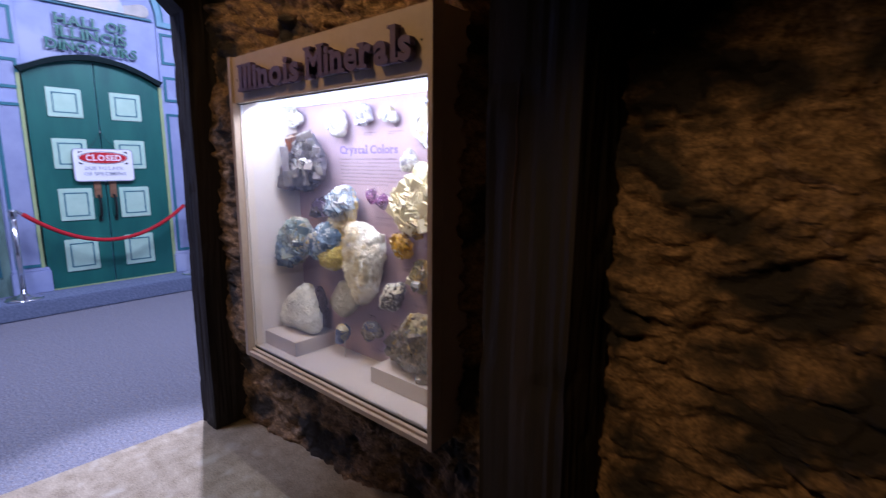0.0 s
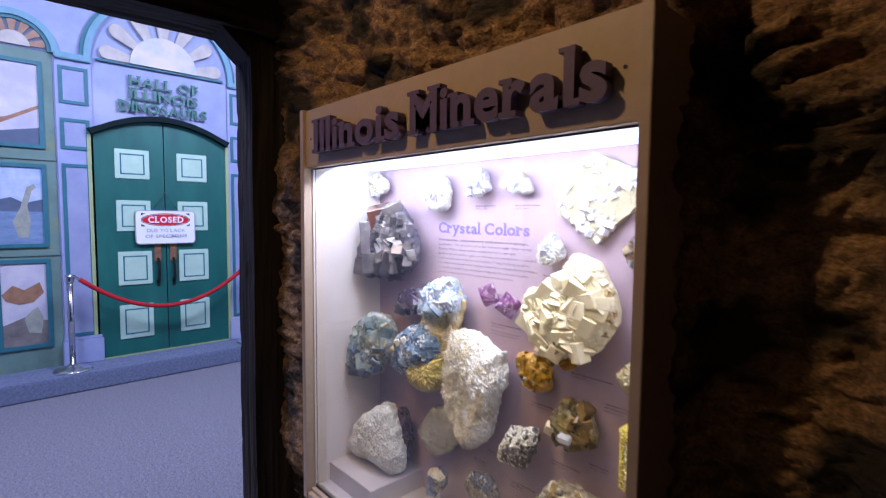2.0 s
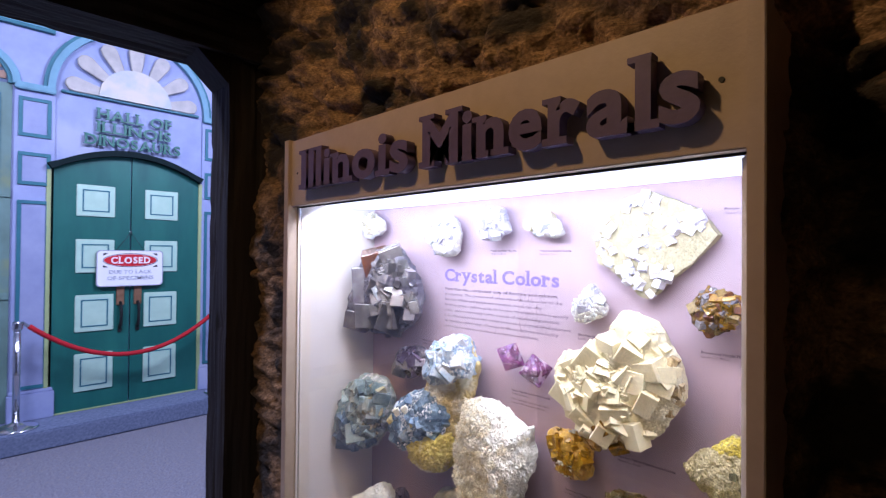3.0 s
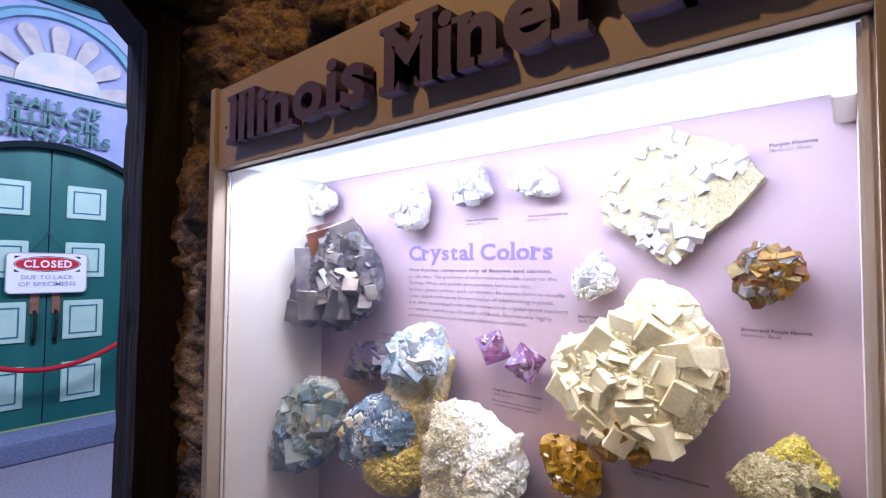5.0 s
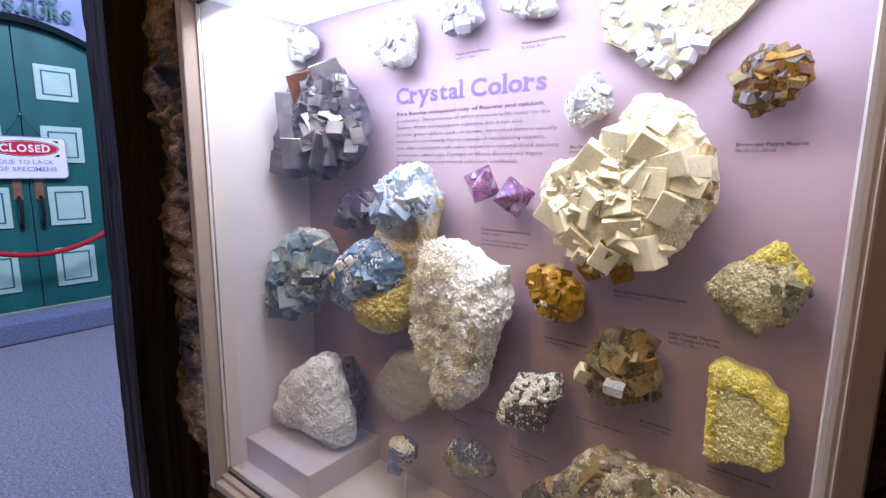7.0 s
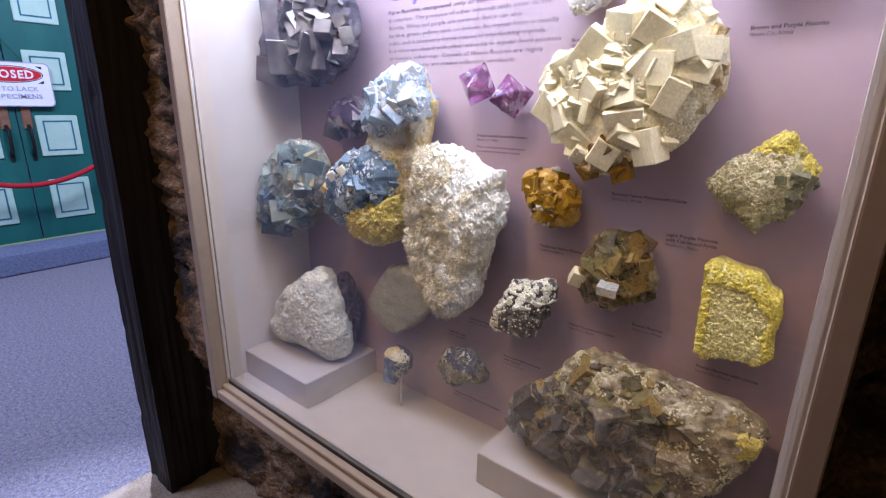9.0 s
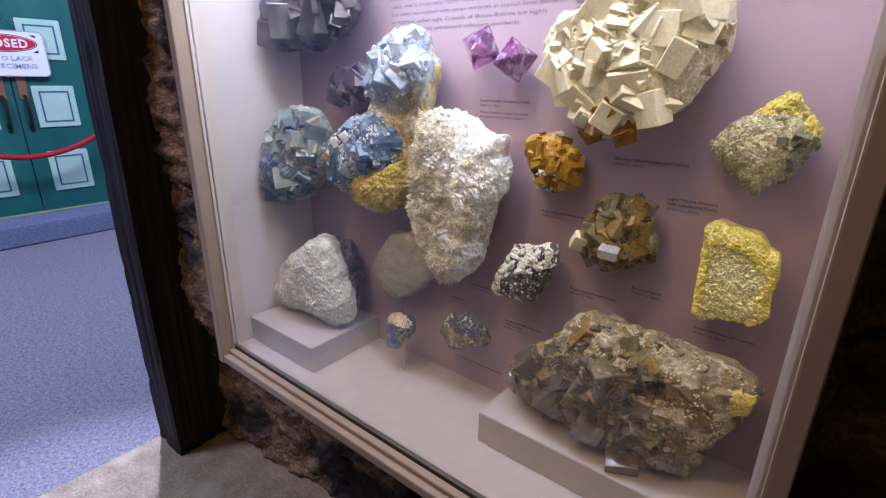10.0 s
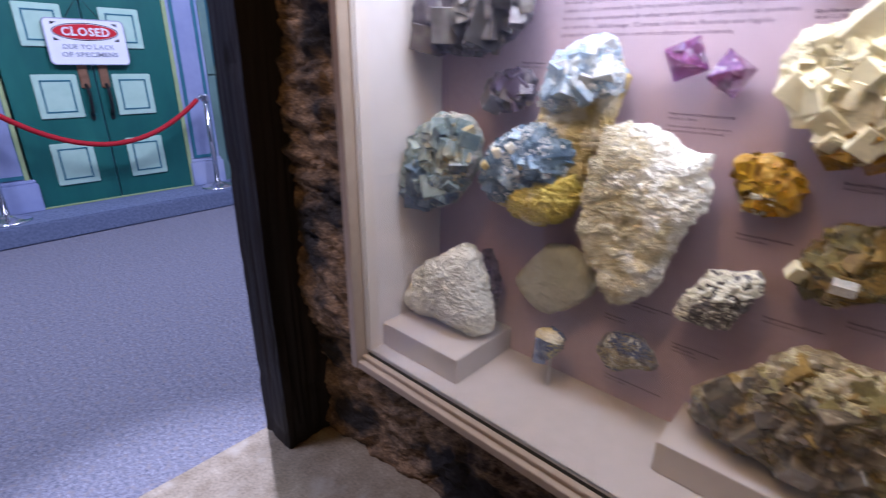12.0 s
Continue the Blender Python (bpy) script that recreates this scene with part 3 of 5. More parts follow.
# sun ornament over the door
sun = empty("sun_ornament", (WX, AC, 3.17), "pale carved half-sun ornament with painted clouds", "ornament")
for k in range(7):
    a = radians(8 + 164 / 6 * k)
    c, s = math.cos(a), math.sin(a)
    outline = []
    for u, v in ((0.26, -0.035), (0.50, -0.072), (0.545, -0.062), (0.575, -0.03), (0.58, 0.0), (0.575, 0.03), (0.545, 0.062), (0.50, 0.072), (0.26, 0.035)):
        outline.append((c * u - s * v, max(0.0, s * u + c * v)))
    bm = prism(outline, 0.02, 0.05, "x")
    bmesh.ops.bevel(bm, geom=[e for e in bm.edges if abs(e.verts[0].co.x - e.verts[1].co.x) < 1e-6], offset=0.006, segments=1, affect="EDGES")
    link("ray", bm, M["sunray"], sun)
link("disc", prism(arc(0, 0, 0.315, 0, 180, 40), 0.0, 0.065, "x"), M["sundisc"], sun, "cream and sky-blue painted half disc")
link("ledge", box(0, 0.04, -0.60, 0.60, -0.022, 0.0, 0.004), M["moulding"], sun)

# raised letters
for text, y0, y1, z0 in (("HALL OF", 1.455, 2.105, 2.955), ("ILLINOIS", 1.455, 2.10, 2.828), ("DINOSAURS", 1.36, 2.19, 2.698)):
    word = empty("sign_lettering", (WX, 0, 0), "dark green raised serif letters on the painted wall", "lettering", "hall title letters")
    for bm, ch in lettering(text, y0, y1, z0, 0.098, -0.055, 0.022, 0.016, 0.10):
        bmesh.ops.transform(bm, matrix=Matrix.Rotation(radians(90), 4, "Z"), verts=bm.verts[:])
        link("letter", bm, M["letter_green"], word)

# green double door
DY0, DY1, DZ = 1.117, 2.385, 2.42
door = empty("door_1", (WX, (DY0 + DY1) / 2, PH), "closed green double door with pale green panels", "door", kind="structure")
dm = (DY0 + DY1) / 2


def on_door(name, bm, material, label="", parent=None):
    bmesh.ops.translate(bm, vec=-Vector((WX, dm, PH)), verts=bm.verts[:])
    return link(name, bm, material, parent or door, label)


top = [(DY0 + (DY1 - DY0) * i / 20, DZ + 0.19 * (1 - (2 * i / 20 - 1) ** 2)) for i in range(21)]
for a, b in ((0, 10), (10, 20)):
    seg = top[a:b + 1]
    g0 = 0.006 if a else 0
    g1 = 0 if a else 0.006
    on_door("door_leaf", prism([(seg[0][0] + g0, PH + 0.01), (seg[-1][0] - g1, PH + 0.01), (seg[-1][0] - g1, seg[-1][1])] + seg[-2:0:-1] + [(seg[0][0] + g0, seg[0][1])], WX, WX + 0.03, "x"), M["door"])
hood = [(y, z + 0.055) for y, z in top]
hood[0], hood[-1] = (DY0 - 0.035, DZ + 0.05), (DY1 + 0.035, DZ + 0.05)
on_door("arch_hood", prism(top + hood[::-1], WX, WX + 0.10, "x"), M["arch_dark"], "dark arched hood moulding")
on_door("jamb", box(WX, WX + 0.045, DY0 - 0.035, DY0, PH, DZ, 0.004), M["jamb"])
on_door("jamb", box(WX, WX + 0.045, DY1, DY1 + 0.035, PH, DZ, 0.004), M["jamb"])
on_door("door_sill", box(WX, WX + 0.05, DY0, DY1, PH, PH + 0.012, 0.003), M["jamb"])
for y0, y1 in ((1.305, 1.612), (1.872, 2.178)):
    for z0, z1 in ((2.005, 2.305), (1.465, 1.785), (0.905, 1.255), (0.345, 0.70)):
        x = WX + 0.03
        p = on_door("door_panel", boxes([(x, x + 0.014, y0, y1, z0, z1)], 0.005), M["door_panel"])
        w, d = 0.045, 0.012
        link("panel_groove", boxes([(x + 0.0145, x + 0.017, y0 + w, y1 - w, z0 + w, z0 + w + d), (x + 0.0145, x + 0.017, y0 + w, y1 - w, z1 - w - d, z1 - w),
                                    (x + 0.0145, x + 0.0168, y0 + w, y0 + w + d, z0 + w + d, z1 - w - d), (x + 0.0145, x + 0.0168, y1 - w - d, y1 - w, z0 + w + d, z1 - w - d)]), M["moulding"], p).location = -Vector((WX, dm, PH))
for yc in (1.668, 1.818):
    x = WX + 0.03
    hn = on_door("handle_plate", boxes([(x, x + 0.012, yc - 0.035, yc + 0.035, 1.14, 1.335)], 0.01), M["bronze"], "bronze door handle plate")
    g = tube([(x + 0.012, yc, 1.17), (x + 0.05, yc, 1.14), (x + 0.06, yc, 1.08), (x + 0.055, yc, 1.0), (x + 0.04, yc, 0.94), (x + 0.012, yc, 0.92)], 0.014)
    bmesh.ops.translate(g, vec=-Vector((WX, dm, PH)), verts=g.verts[:])
    link("handle_grip", g, M["iron"], hn, "dark iron pull")
    e = boxes([(x, x + 0.016, yc - 0.016, yc + 0.016, 0.875, 0.95)], 0.006)
    bmesh.ops.translate(e, vec=-Vector((WX, dm, PH)), verts=e.verts[:])
    link("handle_foot", e, M["iron"], hn)

# closed sign on the door
SX = WX + 0.075
csign = empty("closed_sign", (SX, 1.747, 1.335), "white closed sign with rounded corners hanging on the door", "sign")


def rounded(y0, y1, z0, z1, r):
    return arc(y1 - r, z1 - r, r, 0, 90, 6) + arc(y0 + r, z1 - r, r, 90, 180, 6) + arc(y0 + r, z0 + r, r, 180, 270, 6) + arc(y1 - r, z0 + r, r, 270, 360, 6)


def on_sign(name, bm, material, label="", parent=None):
    bmesh.ops.translate(bm, vec=-Vector((SX, 1.747, 1.335)), verts=bm.verts[:])
    return link(name, bm, material, parent or csign, label)


SY0, SY1, SZ0, SZ1 = 1.460, 2.034, 1.328, 1.684
sboard = on_sign("board", prism(rounded(SY0, SY1, SZ0, SZ1, 0.04), SX - 0.02, SX, "x"), M["signwhite"])
on_sign("rim", prism(rounded(SY0, SY1, SZ0, SZ1, 0.04) + [rounded(SY0, SY1, SZ0, SZ1, 0.04)[0]] + [rounded(SY0 + 0.008, SY1 - 0.008, SZ0 + 0.008, SZ1 - 0.008, 0.033)[0]] + rounded(SY0 + 0.008, SY1 - 0.008, SZ0 + 0.008, SZ1 - 0.008, 0.033)[::-1], SX - 0.021, SX + 0.002, "x"), M["greyblue"])
on_sign("red_oval", prism([(1.747 + 0.225 * math.cos(2 * math.pi * i / 40), 1.585 + 0.058 * math.sin(2 * math.pi * i / 40)) for i in range(40)], SX, SX + 0.002, "x"), M["red"], "red oval behind the word")
on_sign("oval_rim", prism([(1.747 + 0.236 * math.cos(2 * math.pi * i / 40), 1.585 + 0.068 * math.sin(2 * math.pi * i / 40)) for i in range(41)] + [(1.747 + 0.230 * math.cos(2 * math.pi * i / 40), 1.585 + 0.062 * math.sin(2 * math.pi * i / 40)) for i in range(40, -1, -1)], SX, SX + 0.0015, "x"), M["black"])
for sy in (-1, 1):
    for zz in (1.642, 1.528):
        on_sign("corner_mark", prism([(1.747 + sy * 0.232, zz + 0.012), (1.747 + sy * 0.232, zz - 0.012), (1.747 + sy * 0.19, zz + (0.012 if zz > 1.6 else -0.012))], SX, SX + 0.0015, "x"), M["black"])
for text, y0, y1, z0, cap, m_, b in (("CLOSED", 1.578, 1.916, 1.556, 0.062, "signwhite", 0.03), ("DUE TO LACK", 1.565, 1.93, 1.455, 0.034, "greyblue", 0.006), ("OF SPECIMENS", 1.548, 1.948, 1.395, 0.034, "greyblue", 0.006)):
    for bm, ch in lettering(text, y0, y1, z0, cap, -0.006, 0.003, b, 0.12):
        bmesh.ops.transform(bm, matrix=Matrix.Translation((SX - 0.001, 0, 0)) @ Matrix.Rotation(radians(90), 4, "Z"), verts=bm.verts[:])
        on_sign("letter", bm, M[m_], parent=sboard)
on_sign("hanging_wire", tube([(SX - 0.01, 1.62, 1.678), (SX - 0.02, 1.747, 1.862), (SX - 0.01, 1.87, 1.678)], 0.003, 6), M["iron"])
on_sign("hook", lathe([(0.0, -0.012), (0.012, -0.006), (0.014, 0.0), (0.012, 0.006), (0.0, 0.012)], 10, (SX - 0.03, 1.747, 1.868)), M["chrome"])


def stanchion(y):
    st = empty("stanchion", (-6.33, y, PH), "chrome rope-barrier post on a domed base", "stanchion", "rope barrier")
    link("base", lathe([(0.155, 0.0), (0.155, 0.010), (0.145, 0.018), (0.09, 0.034), (0.045, 0.052), (0.030, 0.065)], 36), M["chrome"], st, smooth=True)
    pole = link("pole", lathe([(0.025, 0.06), (0.025, 0.86)], 24), M["chrome"], st, smooth=True)
    link("cap", lathe([(0.030, 0.835), (0.036, 0.845), (0.036, 0.895), (0.030, 0.905), (0.012, 0.912)], 24), M["chrome"], pole)
    return st


stanchion(0.885)
stanchion(2.555)
rp = empty("barrier_rope", (-6.33, 1.72, 0.69), "red velvet barrier rope sagging between two posts", "rope")
pts = []
for i in range(33):
    u = i / 32
    pts.append((0.0, -0.76 + 1.52 * u, 0.335 * (2 * u - 1) ** 2))
rope_ = link("rope", tube(pts, 0.021, 14), M["rope"], rp, smooth=True)
for s in (-1, 1):
    link("hook_end", tube([(0, s * 0.755, 0.330), (0, s * 0.785, 0.352), (0, s * 0.80, 0.372), (0, s * 0.815, 0.352)], 0.014, 10), M["chrome"], rope_, "chrome rope hook")

# ---- display case ----
case = empty("display_case", ((CL + CR) / 2, CF, 0.58), "lit beige display case set into the rock wall", "display case")
case_at = Vector(case.location)


def on_case(name, bm, material, label="", parent=None):
    bmesh.ops.translate(bm, vec=-case_at, verts=bm.verts[:])
    return link(name, bm, material, parent or case, label)


F0 = 1.212      # front edge of the case boards
on_case("side_board", box(CL - 0.026, CL, F0, CB + 0.02, 0.586, 2.022, 0.0015), M["case_board"])
on_case("side_board", box(CR + 0.010, CR + 0.032, F0, CF + 0.008, 0.586, 2.022, 0.0015), M["case_board"])
on_case("side_board", box(CR + 0.008, CR + 0.030, CF + 0.008, CB + 0.02, 0.590, 2.018, 0.0015), M["case_board"])
on_case("side_lining", box(CL, CL + 0.004, CF + 0.008, CB, CZ0, CZ1), M["case_white"])
on_case("side_lining", box(CR + 0.001, CR + 0.008, CF + 0.008, CB, CZ0, CZ1), M["case_white"])
on_case("light_baffle", box(CR - 0.024, CR + 0.001, 1.40, CB - 0.004, 1.783, CZ1, 0.002), M["case_white"], "white baffle under the light panel")
on_case("bottom_board", box(CL, CR + 0.010, F0 + 0.002, CB + 0.02, 0.588, 0.610, 0.0015), M["case_board"])
on_case("sill", box(CL, CR + 0.010, F0 + 0.018, CF - 0.006, 0.610, 0.622, 0.0015), M["case_board"])
on_case("gasket", boxes([(CL, CR + 0.010, CF - 0.006, CF + 0.007, 0.610, 0.631)], 0.001), M["gasket"], "dark rubber glazing strip")
on_case("deck", box(CL + 0.004, CR + 0.001, CF + 0.010, CB, 0.610, CZ0), M["plinth"])
header = on_case("header", box(CL, CR + 0.010, F0 + 0.010, CF - 0.006, 1.816, 2.018, 0.0015), M["case_board"], "beige header board")
on_case("header_strip", box(CL, CR + 0.010, CF - 0.006, CF - 0.001, 1.812, 1.824), M["gasket"], parent=header)
on_case("top_board", box(CL, CR, CF - 0.006, CB + 0.02, CZ1 + 0.03, CZ1 + 0.05), M["case_white"])
on_case("light_panel", box(CL, CR + 0.008, CF + 0.008, CB, CZ1, CZ1 + 0.008), M["glow"], "glowing white light panel")
on_case("back_panel", box(CL - 0.002, CR + 0.008, CB, CB + 0.018, 0.60, CZ1 + 0.03), M["case_back"], "mauve back panel")
for sx_ in (CL + 0.04, CR - 0.022):
    link("screw_hole", lathe([(0.004, 0), (0.004, 0.001)], 10), M["black"], header).matrix_basis = Matrix.Translation(Vector((sx_, F0 + 0.0095, 1.915)) - case_at) @ Matrix.Rotation(radians(90), 4, "X")
pane = on_case("glass_pane", box(CL + 0.002, CR - 0.002, CF, CF + 0.006, 0.615, 1.835), M["glass"], "clear glass front")
pane.visible_shadow = False
on_case("glazing_bead", box(CL, CL + 0.006, CF - 0.008, CF - 0.001, 0.622, 1.816), M["case_white"], parent=pane)
# added metal strip that imitates the shine along the dark gasket
on_case("gasket_highlight", box(CL, CR, CF - 0.0058, CF - 0.001, 0.631, 0.636), M["pin"], "thin steel strip, added as the silver highlight on the gasket", pane)
# added strip: stands for the right edge catching the case light
on_case("glazing_bead", box(CR - 0.003, CR + 0.010, CF - 0.012, CF - 0.001, 0.636, 1.812, 0.004), M["bead"], "glossy white edge strip, added as the highlight on the case edge", pane)

for text, x0, x1 in (("Illinois", -2.172, -1.702), ("Minerals", -1.655, -1.100)):
    word = empty("title_lettering", (0, 0, 0), "raised dark purple serif letters on the header", "lettering", "case title letters")
    for bm, ch in lettering(text, x0, x1, 1.862, 0.100, F0 - 0.020, 0.024, 0.034, 0.075):
        link("letter", bm, M["letter"], word)

TY = CB - 0.0005
panel = empty("text_panel", ((0, 0, 0)), "printed text about crystal colours on the mauve back panel", "text")
for bm, ch in lettering("Crystal Colors", -1.926, -1.529, 1.592, 0.036, TY - 0.0003, 0.0004, 0.028, 0.06):
    link("letter", bm, M["print_purple"], panel, "lavender title letter")
BODY = (("Pure fluorite, composed only of fluorine and calcium,", 0.394), ("is colorless. The presence of other minerals adds color to the", 0.405), ("fluorite. White and purple are common, but it can also", 0.345),
        ("be blue, green, yellow, pink, or brown. Its crystal form is usually", 0.422), ("cubic, and it commonly forms masses of interlocking crystals.", 0.399), ("It is often associated with other minerals in crystal-lined pockets", 0.428),
        ("or cavities, called vugs. Crystals of Illinois fluorite are highly", 0.394), ("prized by museums and mineral collectors worldwide.", 0.339))
for k, (text, w) in enumerate(BODY):
    line_of_text("line", text, -1.925, -1.925 + w, 1.567 - 0.0160 * k, 0.0086, TY, M["print_dark"], panel, 0.014 if k == 0 else -0.004)

HARDIN = "Hardin Co., Illinois"
for lines, x0, z, w in ((("Purple and Blue Fluorite", HARDIN), -1.748, 1.682, 0.088), (("Yellow and Purple Fluorite", HARDIN), -1.588, 1.682, 0.092), (("Brown and Purple Fluorite", HARDIN), -1.204, 1.479, 0.090),
                        (("Blue Fluorite with Calcite", HARDIN), -1.476, 1.481, 0.088), (("Purple Fluorite Octahedral Crystals", HARDIN), -1.672, 1.310, 0.118), (("Blue and Yellow Fluorite with Calcite", HARDIN), -1.376, 1.221, 0.124),
                        (("Light Purple Fluorite", "with Calcite and Pyrite", HARDIN), -1.276, 1.163, 0.078), (("Purple and Yellow Fluorite", HARDIN), -1.510, 1.101, 0.090), (("Purple Fluorite with Calcite", HARDIN), -1.433, 0.951, 0.093),
                        (("Brown Fluorite", HARDIN), -1.312, 0.986, 0.053), (("Purple Fluorite with Calcite", HARDIN), -1.198, 0.943, 0.092), (("Purple Fluorite", HARDIN), -2.022, 1.398, 0.060),
                        (("Calcite and Blue Fluorite", HARDIN), -1.680, 0.892, 0.085), (("Blue Fluorite", HARDIN), -1.738, 0.842, 0.048), (("Purple and Yellow Fluorite", "with Calcite", HARDIN), -1.581, 0.829, 0.092),
                        (("Purple and Blue Fluorite with Sphalerite", HARDIN), -1.717, 0.683, 0.135), (("Purple Fluorite", HARDIN), -1.162, 1.765, 0.060)):
    lab = empty("specimen_label", (0, 0, 0), "small printed caption on the mauve back panel", "caption", "specimen captions")
    for k, text in enumerate(lines):
        first = text != HARDIN
        ww = w if first else 0.052
        if text == "with Calcite":
            ww = 0.045
        line_of_text("line", text, x0, x0 + min(ww, w), z - 0.0088 * k, 0.0058, TY, M["print_dark"], lab, 0.016 if first else 0.0)
note = empty("specimen_note", (0, 0, 0), "two small printed lines under a caption", "caption")
for k, text in enumerate(("Miners sometimes cracked rough crystals", "into octahedrons they called \u201cdiamonds.\u201d")):
    line_of_text("line", text, -1.672, -1.672 + (0.116, 0.108)[k], 1.2870 - 0.0088 * k, 0.0055, TY, M["print_dark"], note)

for x0, x1, y0 in ((CL + 0.006, -2.0, 1.308), (-1.53, CR - 0.001, 1.375)):
    tagged(link("plinth_block", box(x0, x1, y0, CB - 0.001, CZ0 + 0.0005, 0.70, 0.0015), M["plinth"]), "pale beige plinth block on the case deck", "plinth", "case plinths")

# ---- mineral specimens ----
M["m_dark"] = mat("dark_fluorite", (0.15, 0.128, 0.118), (0.048, 0.038, 0.036), 0.10, 25, 6, 0.3, 70, c3=(0.27, 0.25, 0.235), c3scale=16, c3lo=0.52, c3hi=0.70, rnd=0.7, rvar=0.12, coat=0.3, fine=0.35, finescale=300)
M["m_darkbrown"] = mat("brown_purple_fluorite", (0.20, 0.060, 0.012), (0.050, 0.026, 0.020), 0.10, 30, 6, 0.1, 70, coat=0.4, fine=0.35, finescale=300)
M["m_darkrock"] = mat("dark_matrix", (0.12, 0.10, 0.12), (0.05, 0.045, 0.06), 0.5, 40, 8, 0.8, 90, c3=(0.30, 0.28, 0.28), c3scale=14, c3lo=0.6, c3hi=0.75, fine=0.35, finescale=300)
M["m_teal"] = mat("blue_green_fluorite", (0.48, 0.57, 0.55), (0.17, 0.26, 0.29), 0.08, 30, 6, 0.2, 110, rnd=0.5, trans=0.45, rvar=0.1, c3=(0.50, 0.50, 0.40), c3scale=12, fine=0.35, finescale=300)
M["m_tealrock"] = mat("grey_green_matrix", (0.42, 0.40, 0.30), (0.20, 0.24, 0.24), 0.5, 40, 8, 0.9, 90, fine=0.35, finescale=300)
M["m_blue"] = mat("pale_blue_fluorite", (0.62, 0.74, 0.84), (0.40, 0.54, 0.72), 0.16, 26, 6, 0.12, 90, rnd=0.2, trans=0.4, c3=(0.80, 0.84, 0.86), c3scale=34, c3lo=0.5, c3hi=0.6, fine=0.35, finescale=300)
M["m_blue2"] = mat("deep_blue_fluorite", (0.40, 0.55, 0.70), (0.15, 0.25, 0.38), 0.13, 26, 6, 0.12, 90, rnd=0.35, trans=0.4, c3=(0.50, 0.56, 0.60), c3scale=16, c3lo=0.6, fine=0.35, finescale=300)
M["m_cream"] = mat("cream_yellow_matrix", (0.66, 0.52, 0.24), (0.36, 0.25, 0.09), 0.6, 34, 8, 0.8, 80, c3=(0.78, 0.74, 0.62), c3scale=10, c3lo=0.48, c3hi=0.6, fine=0.35, finescale=300)
M["m_yellowlow"] = mat("lemon_matrix", (0.60, 0.50, 0.12), (0.42, 0.30, 0.06), 0.35, 34, 8, 0.6, 90, c3=(0.62, 0.56, 0.36), c3scale=14, fine=0.35, finescale=300)
M["m_white"] = mat("white_crust", (0.88, 0.87, 0.82), (0.76, 0.72, 0.62), 0.85, 45, 8, 1.0, 90, c3=(0.56, 0.49, 0.36), c3scale=14, c3lo=0.58, c3hi=0.72, fine=0.2, finescale=300, spec=0.15, bdist=0.007)
M["m_needle"] = mat("white_needles", (0.86, 0.81, 0.66), (0.56, 0.47, 0.29), 0.8, 60, 5, 0.2, 120, fine=0.45, finescale=420, spec=0.15)
M["m_calc"] = mat("cream_calcite", (0.80, 0.73, 0.52), (0.68, 0.59, 0.36), 0.42, 30, 7, 0.3, 120, rnd=0.10, c3=(0.62, 0.52, 0.30), c3scale=20, c3lo=0.62, c3hi=0.75, sss=0.05, fine=0.18, finescale=300)
M["m_calcrock"] = mat("cream_crumb", (0.76, 0.70, 0.52), (0.56, 0.47, 0.27), 0.6, 40, 8, 0.9, 90, fine=0.35, finescale=300)
M["m_amber"] = mat("amber_fluorite", (0.62, 0.33, 0.04), (0.24, 0.10, 0.012), 0.08, 26, 6, 0.1, 90, rnd=0.4, trans=0.5, coat=0.3, fine=0.35, finescale=300)
M["m_amberrock"] = mat("amber_matrix", (0.66, 0.42, 0.08), (0.34, 0.17, 0.02), 0.35, 40, 8, 0.8, 90, c3=(0.66, 0.60, 0.50), c3scale=16, c3lo=0.6, fine=0.35, finescale=300)
M["m_slab"] = mat("tan_slab", (0.42, 0.36, 0.23), (0.33, 0.28, 0.17), 0.75, 60, 8, 0.6, 160, fine=0.35, finescale=300)
M["m_whitecube"] = mat("white_fluorite", (0.70, 0.66, 0.70), (0.56, 0.52, 0.57), 0.35, 40, 6, 0.25, 110, rnd=0.08, fine=0.18, finescale=300)
M["m_purple"] = mat("purple_octahedron", (0.55, 0.20, 0.46), (0.16, 0.02, 0.12), 0.04, 40, 5, 0.15, 60, trans=0.6, coat=0.5, c3=(0.80, 0.68, 0.78), c3scale=50, c3lo=0.54, c3hi=0.62)
M["m_brown"] = mat("brown_fluorite", (0.50, 0.34, 0.12), (0.18, 0.105, 0.03), 0.06, 26, 6, 0.1, 90, rnd=0.4, trans=0.5, coat=0.4, fine=0.35, finescale=300)
M["m_brownrock"] = mat("brown_matrix", (0.36, 0.30, 0.17), (0.14, 0.10, 0.05), 0.4, 40, 8, 0.8, 90, fine=0.35, finescale=300)
M["m_yellow"] = mat("yellow_crust", (0.72, 0.61, 0.13), (0.54, 0.43, 0.06), 0.45, 50, 6, 0.6, 130, fine=0.35, finescale=300)
M["m_yellowface"] = mat("pale_yellow_face", (0.74, 0.68, 0.36), (0.58, 0.51, 0.20), 0.5, 70, 6, 0.8, 130, fine=0.35, finescale=300)
M["m_speckdark"] = mat("dark_speckled_matrix", (0.20, 0.18, 0.18), (0.05, 0.045, 0.05), 0.5, 60, 8, 0.9, 110, c3=(0.62, 0.60, 0.50), c3scale=22, c3lo=0.56, c3hi=0.62, fine=0.35, finescale=300)
M["m_speckwhite"] = mat("white_grains", (0.78, 0.76, 0.66), (0.60, 0.58, 0.46), 0.5, 60, 5, 0.4, 120, fine=0.35, finescale=300)
